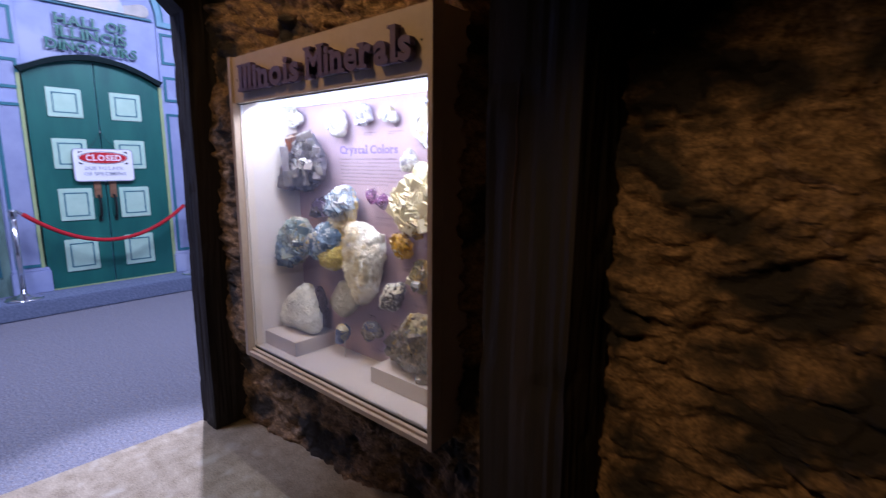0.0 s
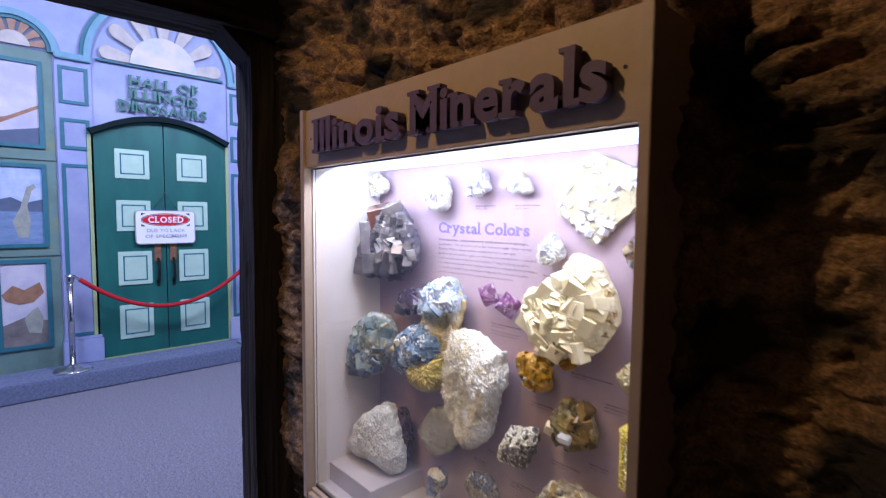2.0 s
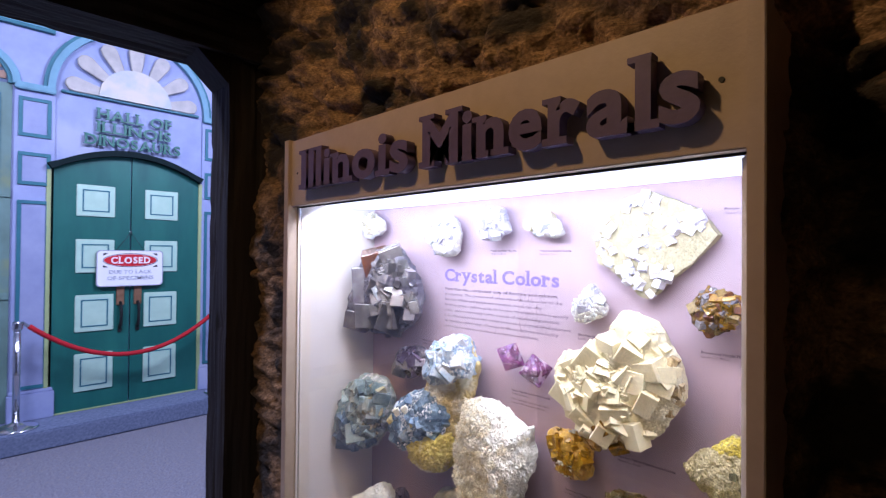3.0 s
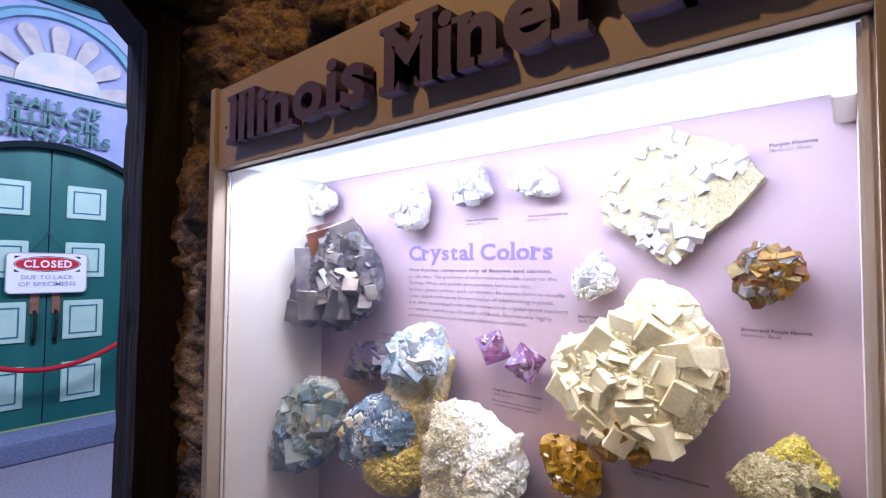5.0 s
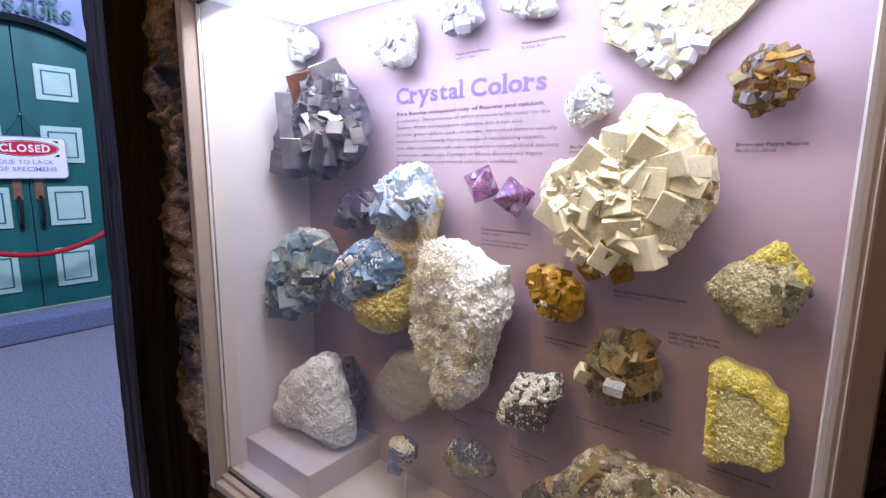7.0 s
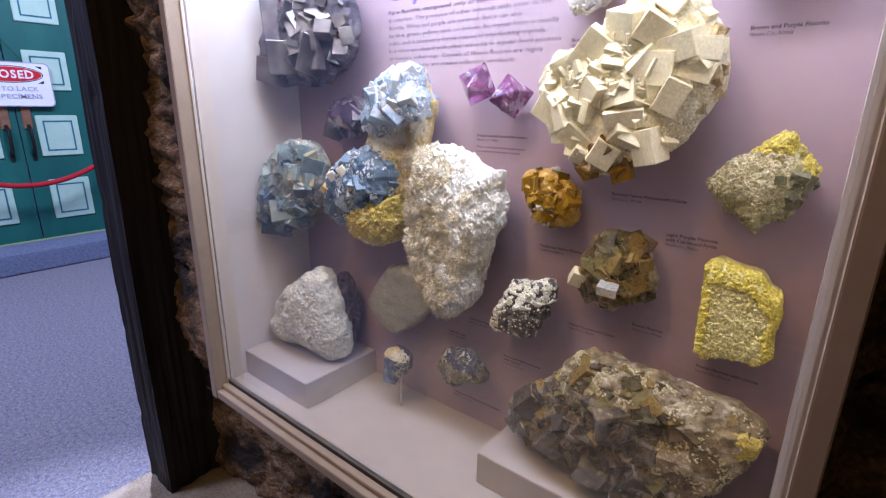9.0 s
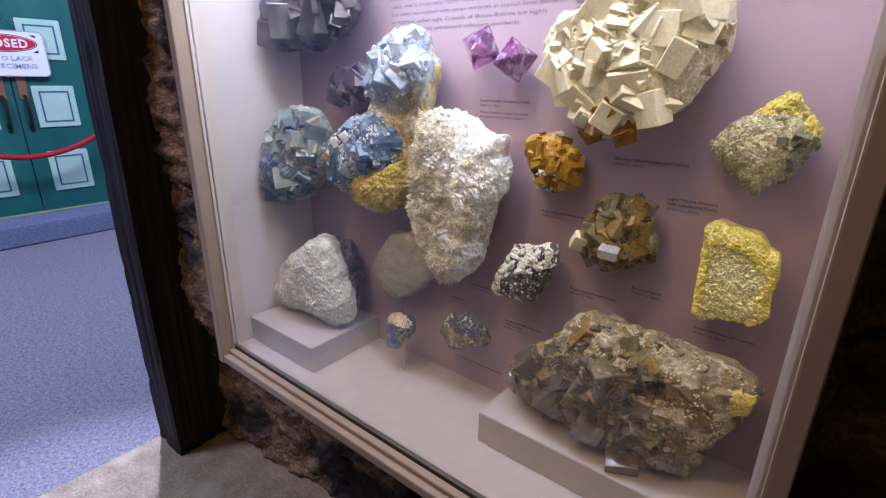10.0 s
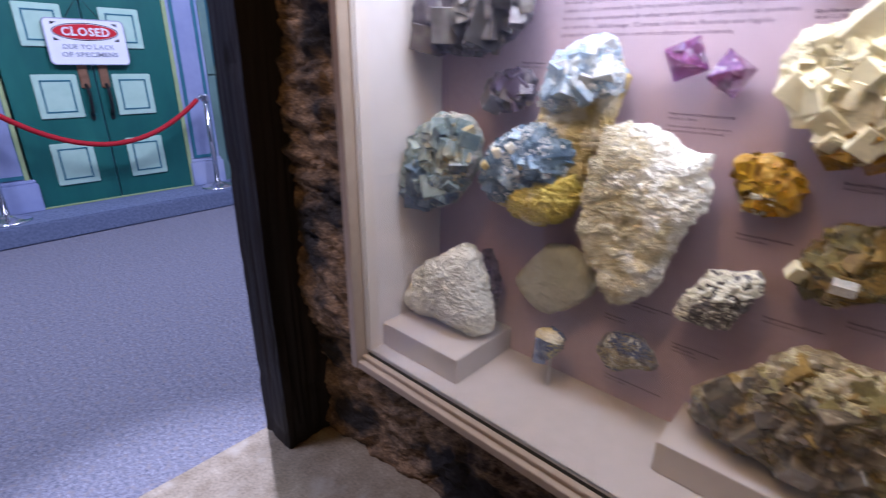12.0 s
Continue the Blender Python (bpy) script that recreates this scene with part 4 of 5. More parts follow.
M["m_quartz"] = mat("pale_grey_quartz", (0.66, 0.64, 0.52), (0.54, 0.52, 0.41), 0.22, 22, 7, 0.5, 45, trans=0.35, bdist=0.01, fine=0.08, finescale=300)
M["m_grey"] = mat("grey_white_crust", (0.74, 0.73, 0.67), (0.55, 0.54, 0.49), 0.7, 70, 8, 1.0, 130, c3=(0.42, 0.39, 0.38), c3scale=12, c3lo=0.6, c3hi=0.8, fine=0.3, finescale=420, spec=0.25, bdist=0.005)
M["m_greydark"] = mat("dark_purple_back", (0.14, 0.10, 0.13), (0.06, 0.045, 0.06), 0.3, 50, 8, 0.9, 110, fine=0.35, finescale=300)
M["m_big"] = mat("smoky_fluorite", (0.27, 0.21, 0.14), (0.075, 0.055, 0.036), 0.09, 34, 7, 0.35, 90, rnd=0.55, coat=0.6, spec=0.8, trans=0.2, c3=(0.40, 0.34, 0.24), c3scale=60, c3lo=0.6, c3hi=0.68, fine=0.35, finescale=300)
M["m_bigrock"] = mat("tan_brown_matrix", (0.30, 0.22, 0.115), (0.09, 0.066, 0.036), 0.5, 40, 9, 1.0, 80, c3=(0.46, 0.39, 0.27), c3scale=32, c3lo=0.54, c3hi=0.66, fine=0.35, finescale=300)
M["m_light"] = mat("yellow_grey_druse", (0.52, 0.46, 0.25), (0.28, 0.25, 0.12), 0.22, 50, 7, 0.8, 120, c3=(0.28, 0.27, 0.20), c3scale=9, c3lo=0.5, c3hi=0.65, fine=0.35, finescale=300)
M["m_greygreen"] = mat("grey_green_fluorite", (0.22, 0.21, 0.12), (0.09, 0.09, 0.05), 0.10, 26, 6, 0.1, 90, rnd=0.3, coat=0.3, fine=0.35, finescale=300)
M["m_grain"] = mat("pale_druse_grains", (0.62, 0.56, 0.36), (0.40, 0.35, 0.19), 0.15, 60, 5, 0.2, 120, fine=0.35, finescale=300)
M["m_lav"] = mat("lavender_crystal", (0.54, 0.50, 0.56), (0.30, 0.28, 0.34), 0.2, 30, 6, 0.2, 90, rnd=0.15, trans=0.15, fine=0.35, finescale=300)
M["m_lavrock"] = mat("white_grey_matrix", (0.64, 0.60, 0.56), (0.36, 0.33, 0.32), 0.45, 40, 8, 0.9, 90, fine=0.35, finescale=300)
M["m_honey"] = mat("pale_honey_crystal", (0.64, 0.50, 0.30), (0.40, 0.27, 0.12), 0.2, 30, 6, 0.2, 90, rnd=0.2, trans=0.2, fine=0.35, finescale=300)
M["m_mirror"] = mat("bright_crystal_face", (0.75, 0.74, 0.70), (0.68, 0.67, 0.64), 0.08, 30, metal=0.6, fine=0.35, finescale=300)

# paler copy of the dark fluorite: light on its faces put into colour
M["m_litgrey"] = mat("lit_grey_fluorite", (0.24, 0.215, 0.215), (0.10, 0.085, 0.09), 0.12, 30, 6, 0.2, 80, rnd=0.3, coat=0.3, c3=(0.10, 0.08, 0.10), c3scale=14, c3lo=0.58, c3hi=0.66, fine=0.2, finescale=300)
M["m_violet"] = mat("violet_fluorite", (0.26, 0.20, 0.30), (0.10, 0.075, 0.12), 0.08, 30, 6, 0.1, 80, rnd=0.3, trans=0.4, coat=0.4)
M["m_tealpale"] = mat("pale_green_fluorite", (0.58, 0.63, 0.56), (0.36, 0.42, 0.38), 0.08, 30, 6, 0.15, 110, rnd=0.2, trans=0.5, fine=0.2, finescale=300)
M["m_tealblue"] = mat("steel_blue_fluorite", (0.34, 0.46, 0.58), (0.13, 0.21, 0.31), 0.08, 30, 6, 0.12, 110, rnd=0.35, trans=0.5, fine=0.25, finescale=300)
M["m_bluewhite"] = mat("frosted_white_crystal", (0.78, 0.79, 0.80), (0.58, 0.60, 0.62), 0.3, 40, 6, 0.4, 120, rnd=0.12, trans=0.15, fine=0.2, finescale=300)
M["m_bluedark"] = mat("dusky_blue_fluorite", (0.22, 0.28, 0.46), (0.10, 0.12, 0.22), 0.10, 40, 6, 0.3, 120, rnd=0.25, trans=0.3, c3=(0.34, 0.36, 0.44), c3scale=40, fine=0.3, finescale=300)
M["m_honeypale"] = mat("straw_crystal", (0.70, 0.62, 0.42), (0.48, 0.38, 0.20), 0.12, 40, 6, 0.2, 120, rnd=0.2, trans=0.45, fine=0.2, finescale=300)
M["m_purplepale"] = mat("pale_lilac_crystal", (0.62, 0.46, 0.60), (0.40, 0.22, 0.38), 0.06, 40, 4, 0.1, 90, trans=0.7, coat=0.5)
M["m_gold"] = mat("golden_fluorite", (0.85, 0.52, 0.05), (0.50, 0.24, 0.015), 0.07, 30, 6, 0.12, 90, rnd=0.35, trans=0.6, coat=0.3, fine=0.25, finescale=300)
M["m_amberdark"] = mat("dark_amber_matrix", (0.20, 0.10, 0.025), (0.06, 0.03, 0.010), 0.25, 40, 8, 0.8, 90, fine=0.35, finescale=300)
M["m_olive"] = mat("olive_fluorite", (0.42, 0.35, 0.16), (0.16, 0.12, 0.045), 0.07, 30, 6, 0.15, 90, rnd=0.4, trans=0.5, coat=0.4, fine=0.25, finescale=300)

SHAPES = {}


def shape(kind, material):
    """Shared mesh data for one crystal: a slightly uneven cube, plate, rhomb, stepped cube or octahedron of unit size."""
    key = (kind, material.name)
    if key not in SHAPES:
        rs = random.Random(len(SHAPES) * 7 + 3)
        bm = bmesh.new()
        if kind == "octahedron":
            vs = [bm.verts.new(c) for c in ((1, 0, 0), (-1, 0, 0), (0, 1, 0), (0, -1, 0), (0, 0, 1), (0, 0, -1))]
            for a in (0, 1):
                for b in (2, 3):
                    for c in (4, 5):
                        bm.faces.new((vs[a], vs[b], vs[c]))
            bmesh.ops.recalc_face_normals(bm, faces=bm.faces[:])
            bmesh.ops.bevel(bm, geom=bm.edges[:], offset=0.035, segments=1, affect="EDGES")
        else:
            sh = {"cube": (1, 1, 1), "block": (1.15, 0.9, 0.8), "plate": (1, 1, 0.42), "rhomb": (1, 0.8, 0.7), "stepped": (1, 1, 0.8)}[kind]
            bmesh.ops.create_cube(bm, size=1.0)
            for v in bm.verts:
                v.co = Vector((v.co.x * sh[0], v.co.y * sh[1], v.co.z * sh[2])) * (1 + rs.uniform(-0.05, 0.05))
                if kind == "rhomb":
                    v.co.x += 0.22 * v.co.z
            if kind == "stepped":
                boxes([(-0.3, 0.56, -0.34, 0.42, 0.30, 0.47), (-0.42, 0.2, -0.56, 0.1, -0.2, 0.2)], bm=bm)
            bmesh.ops.bevel(bm, geom=bm.edges[:], offset=0.022, segments=1, affect="EDGES")
        me = bpy.data.meshes.new(kind)
        bm.to_mesh(me)
        bm.free()
        me.materials.append(material)
        SHAPES[key] = me
    return SHAPES[key]


def core(lump, sub=4):
    bm = bmesh.new()
    bmesh.ops.create_icosphere(bm, subdivisions=sub, radius=1.0)
    for v in bm.verts:
        v.co = lump.out(v.co.normalized())
    return bm


def spin(rng):
    return Euler((rng.uniform(0, 6.3), rng.uniform(0, 6.3), rng.uniform(0, 6.3))).to_matrix().to_4x4()


def grow(parent, lobes, n, sizes, kinds, mats, rng, sink=0.25, zone=None, name="crystal", aligned=None):
    """Crystals as parts of a specimen, rooted in its front surface."""
    made, tries = 0, 0
    while made < n and tries < n * 30:
        tries += 1
        d = Vector((rng.gauss(0, 1), -abs(rng.gauss(0, 0.9)) - 0.12, rng.gauss(0, 1))).normalized()
        p = lobes.out(d)
        if zone and not zone(p):
            continue
        s = sizes[0] + (sizes[1] - sizes[0]) * rng.random() ** 1.6
        ob = new(name, shape(rng.choice(kinds), rng.choice(mats)))
        ob.parent = parent
        rot = spin(rng)
        if aligned:
            rot = (aligned @ Euler((rng.gauss(0, 0.3), rng.gauss(0, 0.3), rng.gauss(0, 0.5))).to_matrix().to_4x4())
        sc = (s * rng.uniform(0.8, 1.2), s * rng.uniform(0.8, 1.2), s * rng.uniform(0.75, 1.1))
        ob.matrix_basis = Matrix.Translation(p * 1.0 - d * s * sink) @ rot @ Matrix.Diagonal((*sc, 1))
        made += 1


ico = bmesh.new()
bmesh.ops.create_icosphere(ico, subdivisions=1, radius=1.0)
GRAIN = ([Vector((v.co.x, v.co.y * 0.8, v.co.z * 1.15)) for v in ico.verts], [tuple(v.index for v in f.verts) for f in ico.faces])
ico.free()


def crust(parent, lobes, n, size, material, rng, stretch=(1, 1, 1), zone=None, label="", name="crust", needle=False):
    """Many small grains or needles joined into one part."""
    verts, faces = [], []
    base = [Vector(c) for c in ((1, 0, 0), (-1, 0, 0), (0, 1, 0), (0, -1, 0), (0, 0, 1), (0, 0, -1))]
    tri = [(0, 2, 4), (2, 1, 4), (1, 3, 4), (3, 0, 4), (2, 0, 5), (1, 2, 5), (3, 1, 5), (0, 3, 5)]
    if not needle:
        base, tri = GRAIN
    made, tries = 0, 0
    while made < n and tries < n * 20:
        tries += 1
        d = Vector((rng.gauss(0, 1), -abs(rng.gauss(0, 0.9)) - 0.05, rng.gauss(0, 1))).normalized()
        p = lobes.out(d)
        if zone and not zone(p):
            continue
        m = spin(rng)
        s = size * rng.uniform(0.5, 1.3)
        k = len(verts)
        for b in base:
            verts.append(tuple(p - d * s * (0.1 if needle else 0.5) + m @ Vector((b.x * s * stretch[0], b.y * s * stretch[1], b.z * s * stretch[2]))))
        faces += [tuple(i + k for i in f) for f in tri]
        made += 1
    me = bpy.data.meshes.new(name)
    me.from_pydata(verts, [], faces)
    me.materials.append(material)
    ob = new(name, me)
    ob.parent = parent
    tagged(ob, label, kind="stuff")
    return ob


def specimen(at, label, lump, material, sub=4, smooth_=False):
    sp = empty("mineral_specimen", at, label, "mineral", "mineral specimens")
    link("matrix", core(lump, sub), material, sp, smooth=smooth_)
    # a short steel pin fixes it to the back panel
    gap = CB - at[1]
    link("mounting_pin", tube([(0, 0, 0), (0, gap, 0)], 0.003, 8), M["pin"], sp)
    return sp


def rng_of(n):
    return random.Random(n)

# outlines below: (x, z) in centimetres round the middle of each stone
class Stone:
    """A broken stone with a given outline seen from the front and a given half depth; dent() hollows its front."""

    def __init__(self, outline, depth, rough=0.008, scale=40, seed=1.0, facet=0.0, full=2.4, dent=None):
        self.poly = [(a / 100, b / 100) for a, b in outline]
        self.depth, self.rough, self.scale, self.facet, self.full, self.dent = depth, rough, scale, facet, full, dent
        self.off = Vector((seed * 3.1, seed * 1.7, seed))
        self.reach = [self.edge(radians(2 * i)) for i in range(180)]

    def edge(self, a):
        c, s, best = math.cos(a), math.sin(a), 0.004
        for (x0, z0), (x1, z1) in zip(self.poly, self.poly[1:] + self.poly[:1]):
            ex, ez = x1 - x0, z1 - z0
            k = c * ez - s * ex
            if abs(k) > 1e-9:
                r, u = (x0 * ez - z0 * ex) / k, (x0 * s - z0 * c) / k
                if r > 0 and -1e-6 <= u <= 1 + 1e-6:
                    best = max(best, r)
        return best

    def out(self, d):
        a = (math.degrees(math.atan2(d.z, d.x)) % 360) / 2
        i = int(a) % 180
        far = self.reach[i] + (self.reach[(i + 1) % 180] - self.reach[i]) * (a - int(a))
        flat, k = math.hypot(d.x, d.z), self.full
        p = d * ((flat / far) ** k + (abs(d.y) / self.depth) ** k) ** (-1 / k)
        s, off = self.scale, self.off
        n = noise.noise(p * s + off) * 0.6 + noise.noise(p * s * 2.6 + off) * 0.4 + noise.noise(p * s * 6 + off) * 0.28
        if self.facet:
            vo = noise.voronoi(p * s * 1.4 + off)[0]
            n += (min(vo[1] - vo[0], 0.5) - 0.2) * self.facet
        p = p + d * n * self.rough
        if self.dent and p.y < 0:
            p.y = min(p.y + self.dent(p), 0.6 * self.depth)
        return p


def bump_at(p, x, z, rx, rz):
    """1 in the middle of an oval of the front, falling to 0 at its rim."""
    q = ((p.x - x) / rx) ** 2 + ((p.z - z) / rz) ** 2
    return max(0.0, 1 - q) ** 1.2


def crystal(parent, kind, material, at, size, turn, name="crystal"):
    ob = new(name, shape(kind, material))
    ob.parent = parent
    ob.matrix_basis = pose(*at, *turn) @ Matrix.Diagonal((*(size if isinstance(size, tuple) else (size, size, size)), 1))
    return ob


# dark purple cube cluster
L = Stone([(-8, 11), (0, 12.5), (7, 13.5), (14, 7), (17.5, 3), (18.5, -2), (18, -7), (14, -11), (8, -14), (0, -15), (-7, -14), (-15, -12), (-18, -9), (-18, -5), (-13, 0), (-12, 5)], 0.055, 0.012, 26, 3, facet=0.8)
sp = specimen((-2.140, 1.475, 1.560), "dark purple-grey cube cluster with an amber-tinted corner", L, M["m_darkrock"], 5)
for p, s, r, m_ in (((-0.060, -0.035, -0.005), (0.085, 0.085, 0.145), (0, -3, 52), "m_litgrey"), ((-0.022, -0.022, 0.085), (0.085, 0.085, 0.080), (16, -14, 48), "m_darkbrown"),
                    ((0.062, -0.015, 0.090), (0.070, 0.075, 0.095), (14, -22, 44), "m_dark"), ((-0.135, -0.010, -0.065), (0.06, 0.06, 0.10), (4, 16, 40), "m_dark"),
                    ((-0.100, -0.030, -0.110), (0.08, 0.07, 0.06), (6, 12, 30), "m_dark"), ((-0.010, -0.050, -0.085), (0.10, 0.06, 0.075), (4, 0, 46), "m_dark"),
                    ((0.030, -0.050, 0.005), (0.060, 0.055, 0.06), (24, 28, 40), "m_dark"), ((0.085, -0.040, -0.085), (0.075, 0.07, 0.085), (10, 20, 40), "m_dark")):
    crystal(sp, "cube", M[m_], (p[0], p[1] + 0.012, p[2]), s, r)
grow(sp, L, 130, (0.012, 0.044), ["cube", "stepped", "plate", "block"], [M["m_dark"], M["m_dark"], M["m_litgrey"]], rng_of(1), sink=0.1, zone=lambda p: p.x > 0.03 and p.z < 0.09 and p.y < -0.005)
grow(sp, L, 50, (0.010, 0.026), ["cube", "block"], [M["m_dark"]], rng_of(101), sink=0.2, zone=lambda p: p.z < -0.10)

# small dark violet cluster
L = Stone([(-7, 1), (-5.5, 3), (-1, 4), (2, 5), (5.5, 5), (7, 3), (7, 0), (6.5, -2), (3, -3.5), (-1, -4.5), (-4, -5), (-6, -4)], 0.032, 0.008, 50, 5, facet=0.8)
sp = specimen((-2.027, 1.505, 1.335), "small dark violet-grey crystal cluster", L, M["m_darkrock"], 4)
for p, s, r, m_ in (((-0.030, -0.022, -0.020), 0.044, (30, 20, 58), "m_litgrey"), ((0.035, -0.020, 0.018), 0.040, (20, 40, 40), "m_violet"), ((-0.005, -0.025, 0.018), 0.036, (10, 25, 60), "m_violet")):
    crystal(sp, "cube", M[m_], p, s, r)
grow(sp, L, 26, (0.012, 0.032), ["cube", "block", "stepped"], [M["m_dark"], M["m_violet"], M["m_lav"]], rng_of(2), sink=0.25)

# blue-green cluster
L = Stone([(-10, 3), (-7, 7.5), (-3, 11), (3, 13), (8, 13), (10.5, 11), (12, 7), (12, 3), (11, 0), (8, -5), (4, -10), (-1, -12), (-9.5, -13), (-12, -10), (-11.5, -4)], 0.062, 0.010, 32, 6, facet=0.7)
sp = specimen((-2.190, 1.452, 1.150), "rounded cluster of grey-blue and green cubes", L, M["m_tealrock"], 5)
grow(sp, L, 120, (0.018, 0.046), ["cube", "block", "stepped"], [M["m_teal"], M["m_teal"], M["m_tealpale"]], rng_of(3), sink=0.34, zone=lambda p: p.z > -0.06)
grow(sp, L, 60, (0.018, 0.060), ["cube", "cube", "plate"], [M["m_tealblue"], M["m_tealblue"], M["m_teal"]], rng_of(103), sink=0.34, zone=lambda p: p.z < -0.02 and p.x < 0.06)
crystal(sp, "plate", M["m_tealpale"], (0.025, -0.062, -0.045), 0.060, (60, -10, 50))
crystal(sp, "cube", M["m_tealblue"], (-0.070, -0.028, -0.098), (0.060, 0.055, 0.05), (8, 10, 50))
grow(sp, L, 26, (0.014, 0.034), ["cube", "plate"], [M["m_honeypale"]], rng_of(104), sink=0.3, zone=lambda p: p.x > 0.06)
crust(sp, L, 600, 0.0032, M["m_lavrock"], rng_of(31), zone=lambda p: p.x > 0.07 or p.z > 0.11)

# tall blue crystals over a yellow matrix
L = Stone([(10, 20), (13, 19.5), (14, 17), (15, 14), (16.5, 13), (15.5, 9), (14, 4), (12, 0), (10, -4), (9.5, -12), (6, -16.5), (1, -19), (-5, -20), (-9, -18), (-12.5, -18), (-14.5, -15), (-16.5, -12), (-16, -9), (-12, -3), (-6, 1), (-2, 4), (-1.5, 8), (0, 12.5), (3, 16.5), (8, 18.5)],
          0.040, 0.012, 30, 8, facet=0.5, dent=lambda p: 0.030 * bump_at(p, 0.075, 0.055, 0.055, 0.045))
sp = specimen((-1.900, 1.486, 1.246), "tall cluster of blue cubes on cream and lemon-yellow matrix", L, M["m_cream"], 6)
upper = Stone([(-8, -6), (-7, 0), (-5, 4), (-1, 6.5), (4, 8.2), (6.5, 7), (7.5, 3), (9.5, 1.5), (9, -2.5), (4, -4), (0, -5), (-4, -7.5)], 0.060, 0.009, 34, 81, facet=0.9)
up = link("pale_blue_mass", core(upper, 5), M["m_blue"], sp, "pale translucent blue crystal mass")
up.location = (0.070, -0.016, 0.126)
lower = Stone([(-12.5, -6), (-12, -1), (-8, 4), (-2, 8), (4, 9.5), (8, 8), (12, 4), (11, -1), (5, -3), (1, -6), (-3, -10), (-9, -11)], 0.062, 0.010, 32, 82, facet=0.9)
lo = link("deep_blue_mass", core(lower, 5), M["m_blue2"], sp, "deep blue crystal mass")
lo.location = (-0.036, -0.020, -0.058)
yel = Stone([(-11, 0), (-5, 3.5), (2, 5), (8, 7), (9, 1), (6, -4), (0, -6.5), (-7, -5.5)], 0.056, 0.010, 45, 84, facet=0.7)
yl = link("yellow_mass", core(yel, 5), M["m_yellowlow"], sp, "lemon-yellow crystal mass")
yl.location = (0.010, -0.014, -0.135)
for mass, st, n, sizes, mats_, seed in ((up, upper, 30, (0.018, 0.046), ["m_blue", "m_blue", "m_bluewhite"], 4), (lo, lower, 56, (0.014, 0.042), ["m_blue2", "m_blue2", "m_blue", "m_tealblue"], 5)):
    grow(mass, st, n, sizes, ["cube", "block"], [M[m_] for m_ in mats_], rng_of(seed), sink=0.47)
crust(up, upper, 420, 0.0036, M["m_bluewhite"], rng_of(105), zone=lambda p: p.x > 0.045 or p.z < -0.045, label="white rim grains", name="rim_crust")
crust(lo, lower, 1100, 0.0030, M["m_bluewhite"], rng_of(106), zone=lambda p: noise.noise(p * 34) > 0.12, label="white frosting", name="frosting")
for x, z, w, r in ((-0.085, -0.035, 0.050, 30), (-0.050, -0.020, 0.050, 24), (-0.020, -0.055, 0.034, 50), (-0.120, -0.070, 0.036, 10)):
    crystal(sp, "plate", M["m_cream"], (x, -0.072, z), (w * 0.36, 0.03, w), (10, r - 60, 30), "cream_vein")
crust(yl, yel, 1300, 0.0034, M["m_yellowlow"], rng_of(6), label="lemon-yellow grains", name="yellow_crust")
crust(sp, L, 900, 0.0034, M["m_cream"], rng_of(7), zone=lambda p: p.x > 0.0 and -0.09 < p.z < 0.10, label="cream grains", name="cream_crust")

# long white crusted specimen
L = Stone([(-6.5, 18.5), (-2, 18.5), (2, 17.5), (5, 15.5), (8, 14), (10.5, 14.5), (10.5, 11), (11.5, 8), (11, 4), (9, 1), (8, -1), (6.5, -6), (6, -11), (4.5, -14.5), (0.5, -18), (-2.5, -18.5), (-5, -16.5), (-6.5, -13), (-8.5, -11), (-10, -7.5), (-11.5, -5), (-11, 0), (-11.2, 5), (-10.5, 10), (-9.5, 14.5), (-8.5, 17)],
          0.062, 0.015, 40, 19.5, facet=0.3, full=2.8,
          dent=lambda p: 0.020 * bump_at(p, -0.030, -0.01, 0.08, 0.15))
sp = specimen((-1.668, 1.470, 1.108), "tall white specimen crusted with fine needle crystals", L, M["m_white"], 6)
furry = lambda p: p.x < 0.035 - 0.30 * max(0, p.z) - 0.15 * noise.noise(p * 30) and not (p.z < -0.12 and p.x > 0.01)
crust(sp, L, 11000, 0.0068, M["m_needle"], rng_of(8), stretch=(0.27, 0.27, 1.35), zone=furry, label="fine cream needles", name="needles", needle=True)
crust(sp, L, 1800, 0.0060, M["m_white"], rng_of(9), stretch=(1.2, 0.8, 0.5), zone=lambda p: not furry(p), label="white flakes", name="flakes")

# two purple octahedra
for (x, y, z), s, r in (((-1.643, 1.500, 1.408), 0.045, (8, 22, 12)), ((-1.566, 1.500, 1.386), 0.044, (-12, -10, 40))):
    sp = empty("octahedral_crystal", (x, y, z), "clear purple octahedral crystal on a pin", "mineral", "purple octahedra")
    crystal(sp, "octahedron", M["m_purple"], (0, 0, 0), s, r)
    chips = Stone([(-2.6, 0), (-1, 1.6), (1, 2), (2.6, 0), (1, -2), (-1, -1.8)], 0.020, 0.004, 90, x)
    grow(sp, chips, 7, (0.006, 0.016), ["octahedron"], [M["m_purplepale"]], rng_of(int(-x * 100)), sink=-0.1)
    link("mounting_pin", tube([(0, 0.02, 0), (0, CB - y, 0)], 0.0025, 8), M["pin"], sp)

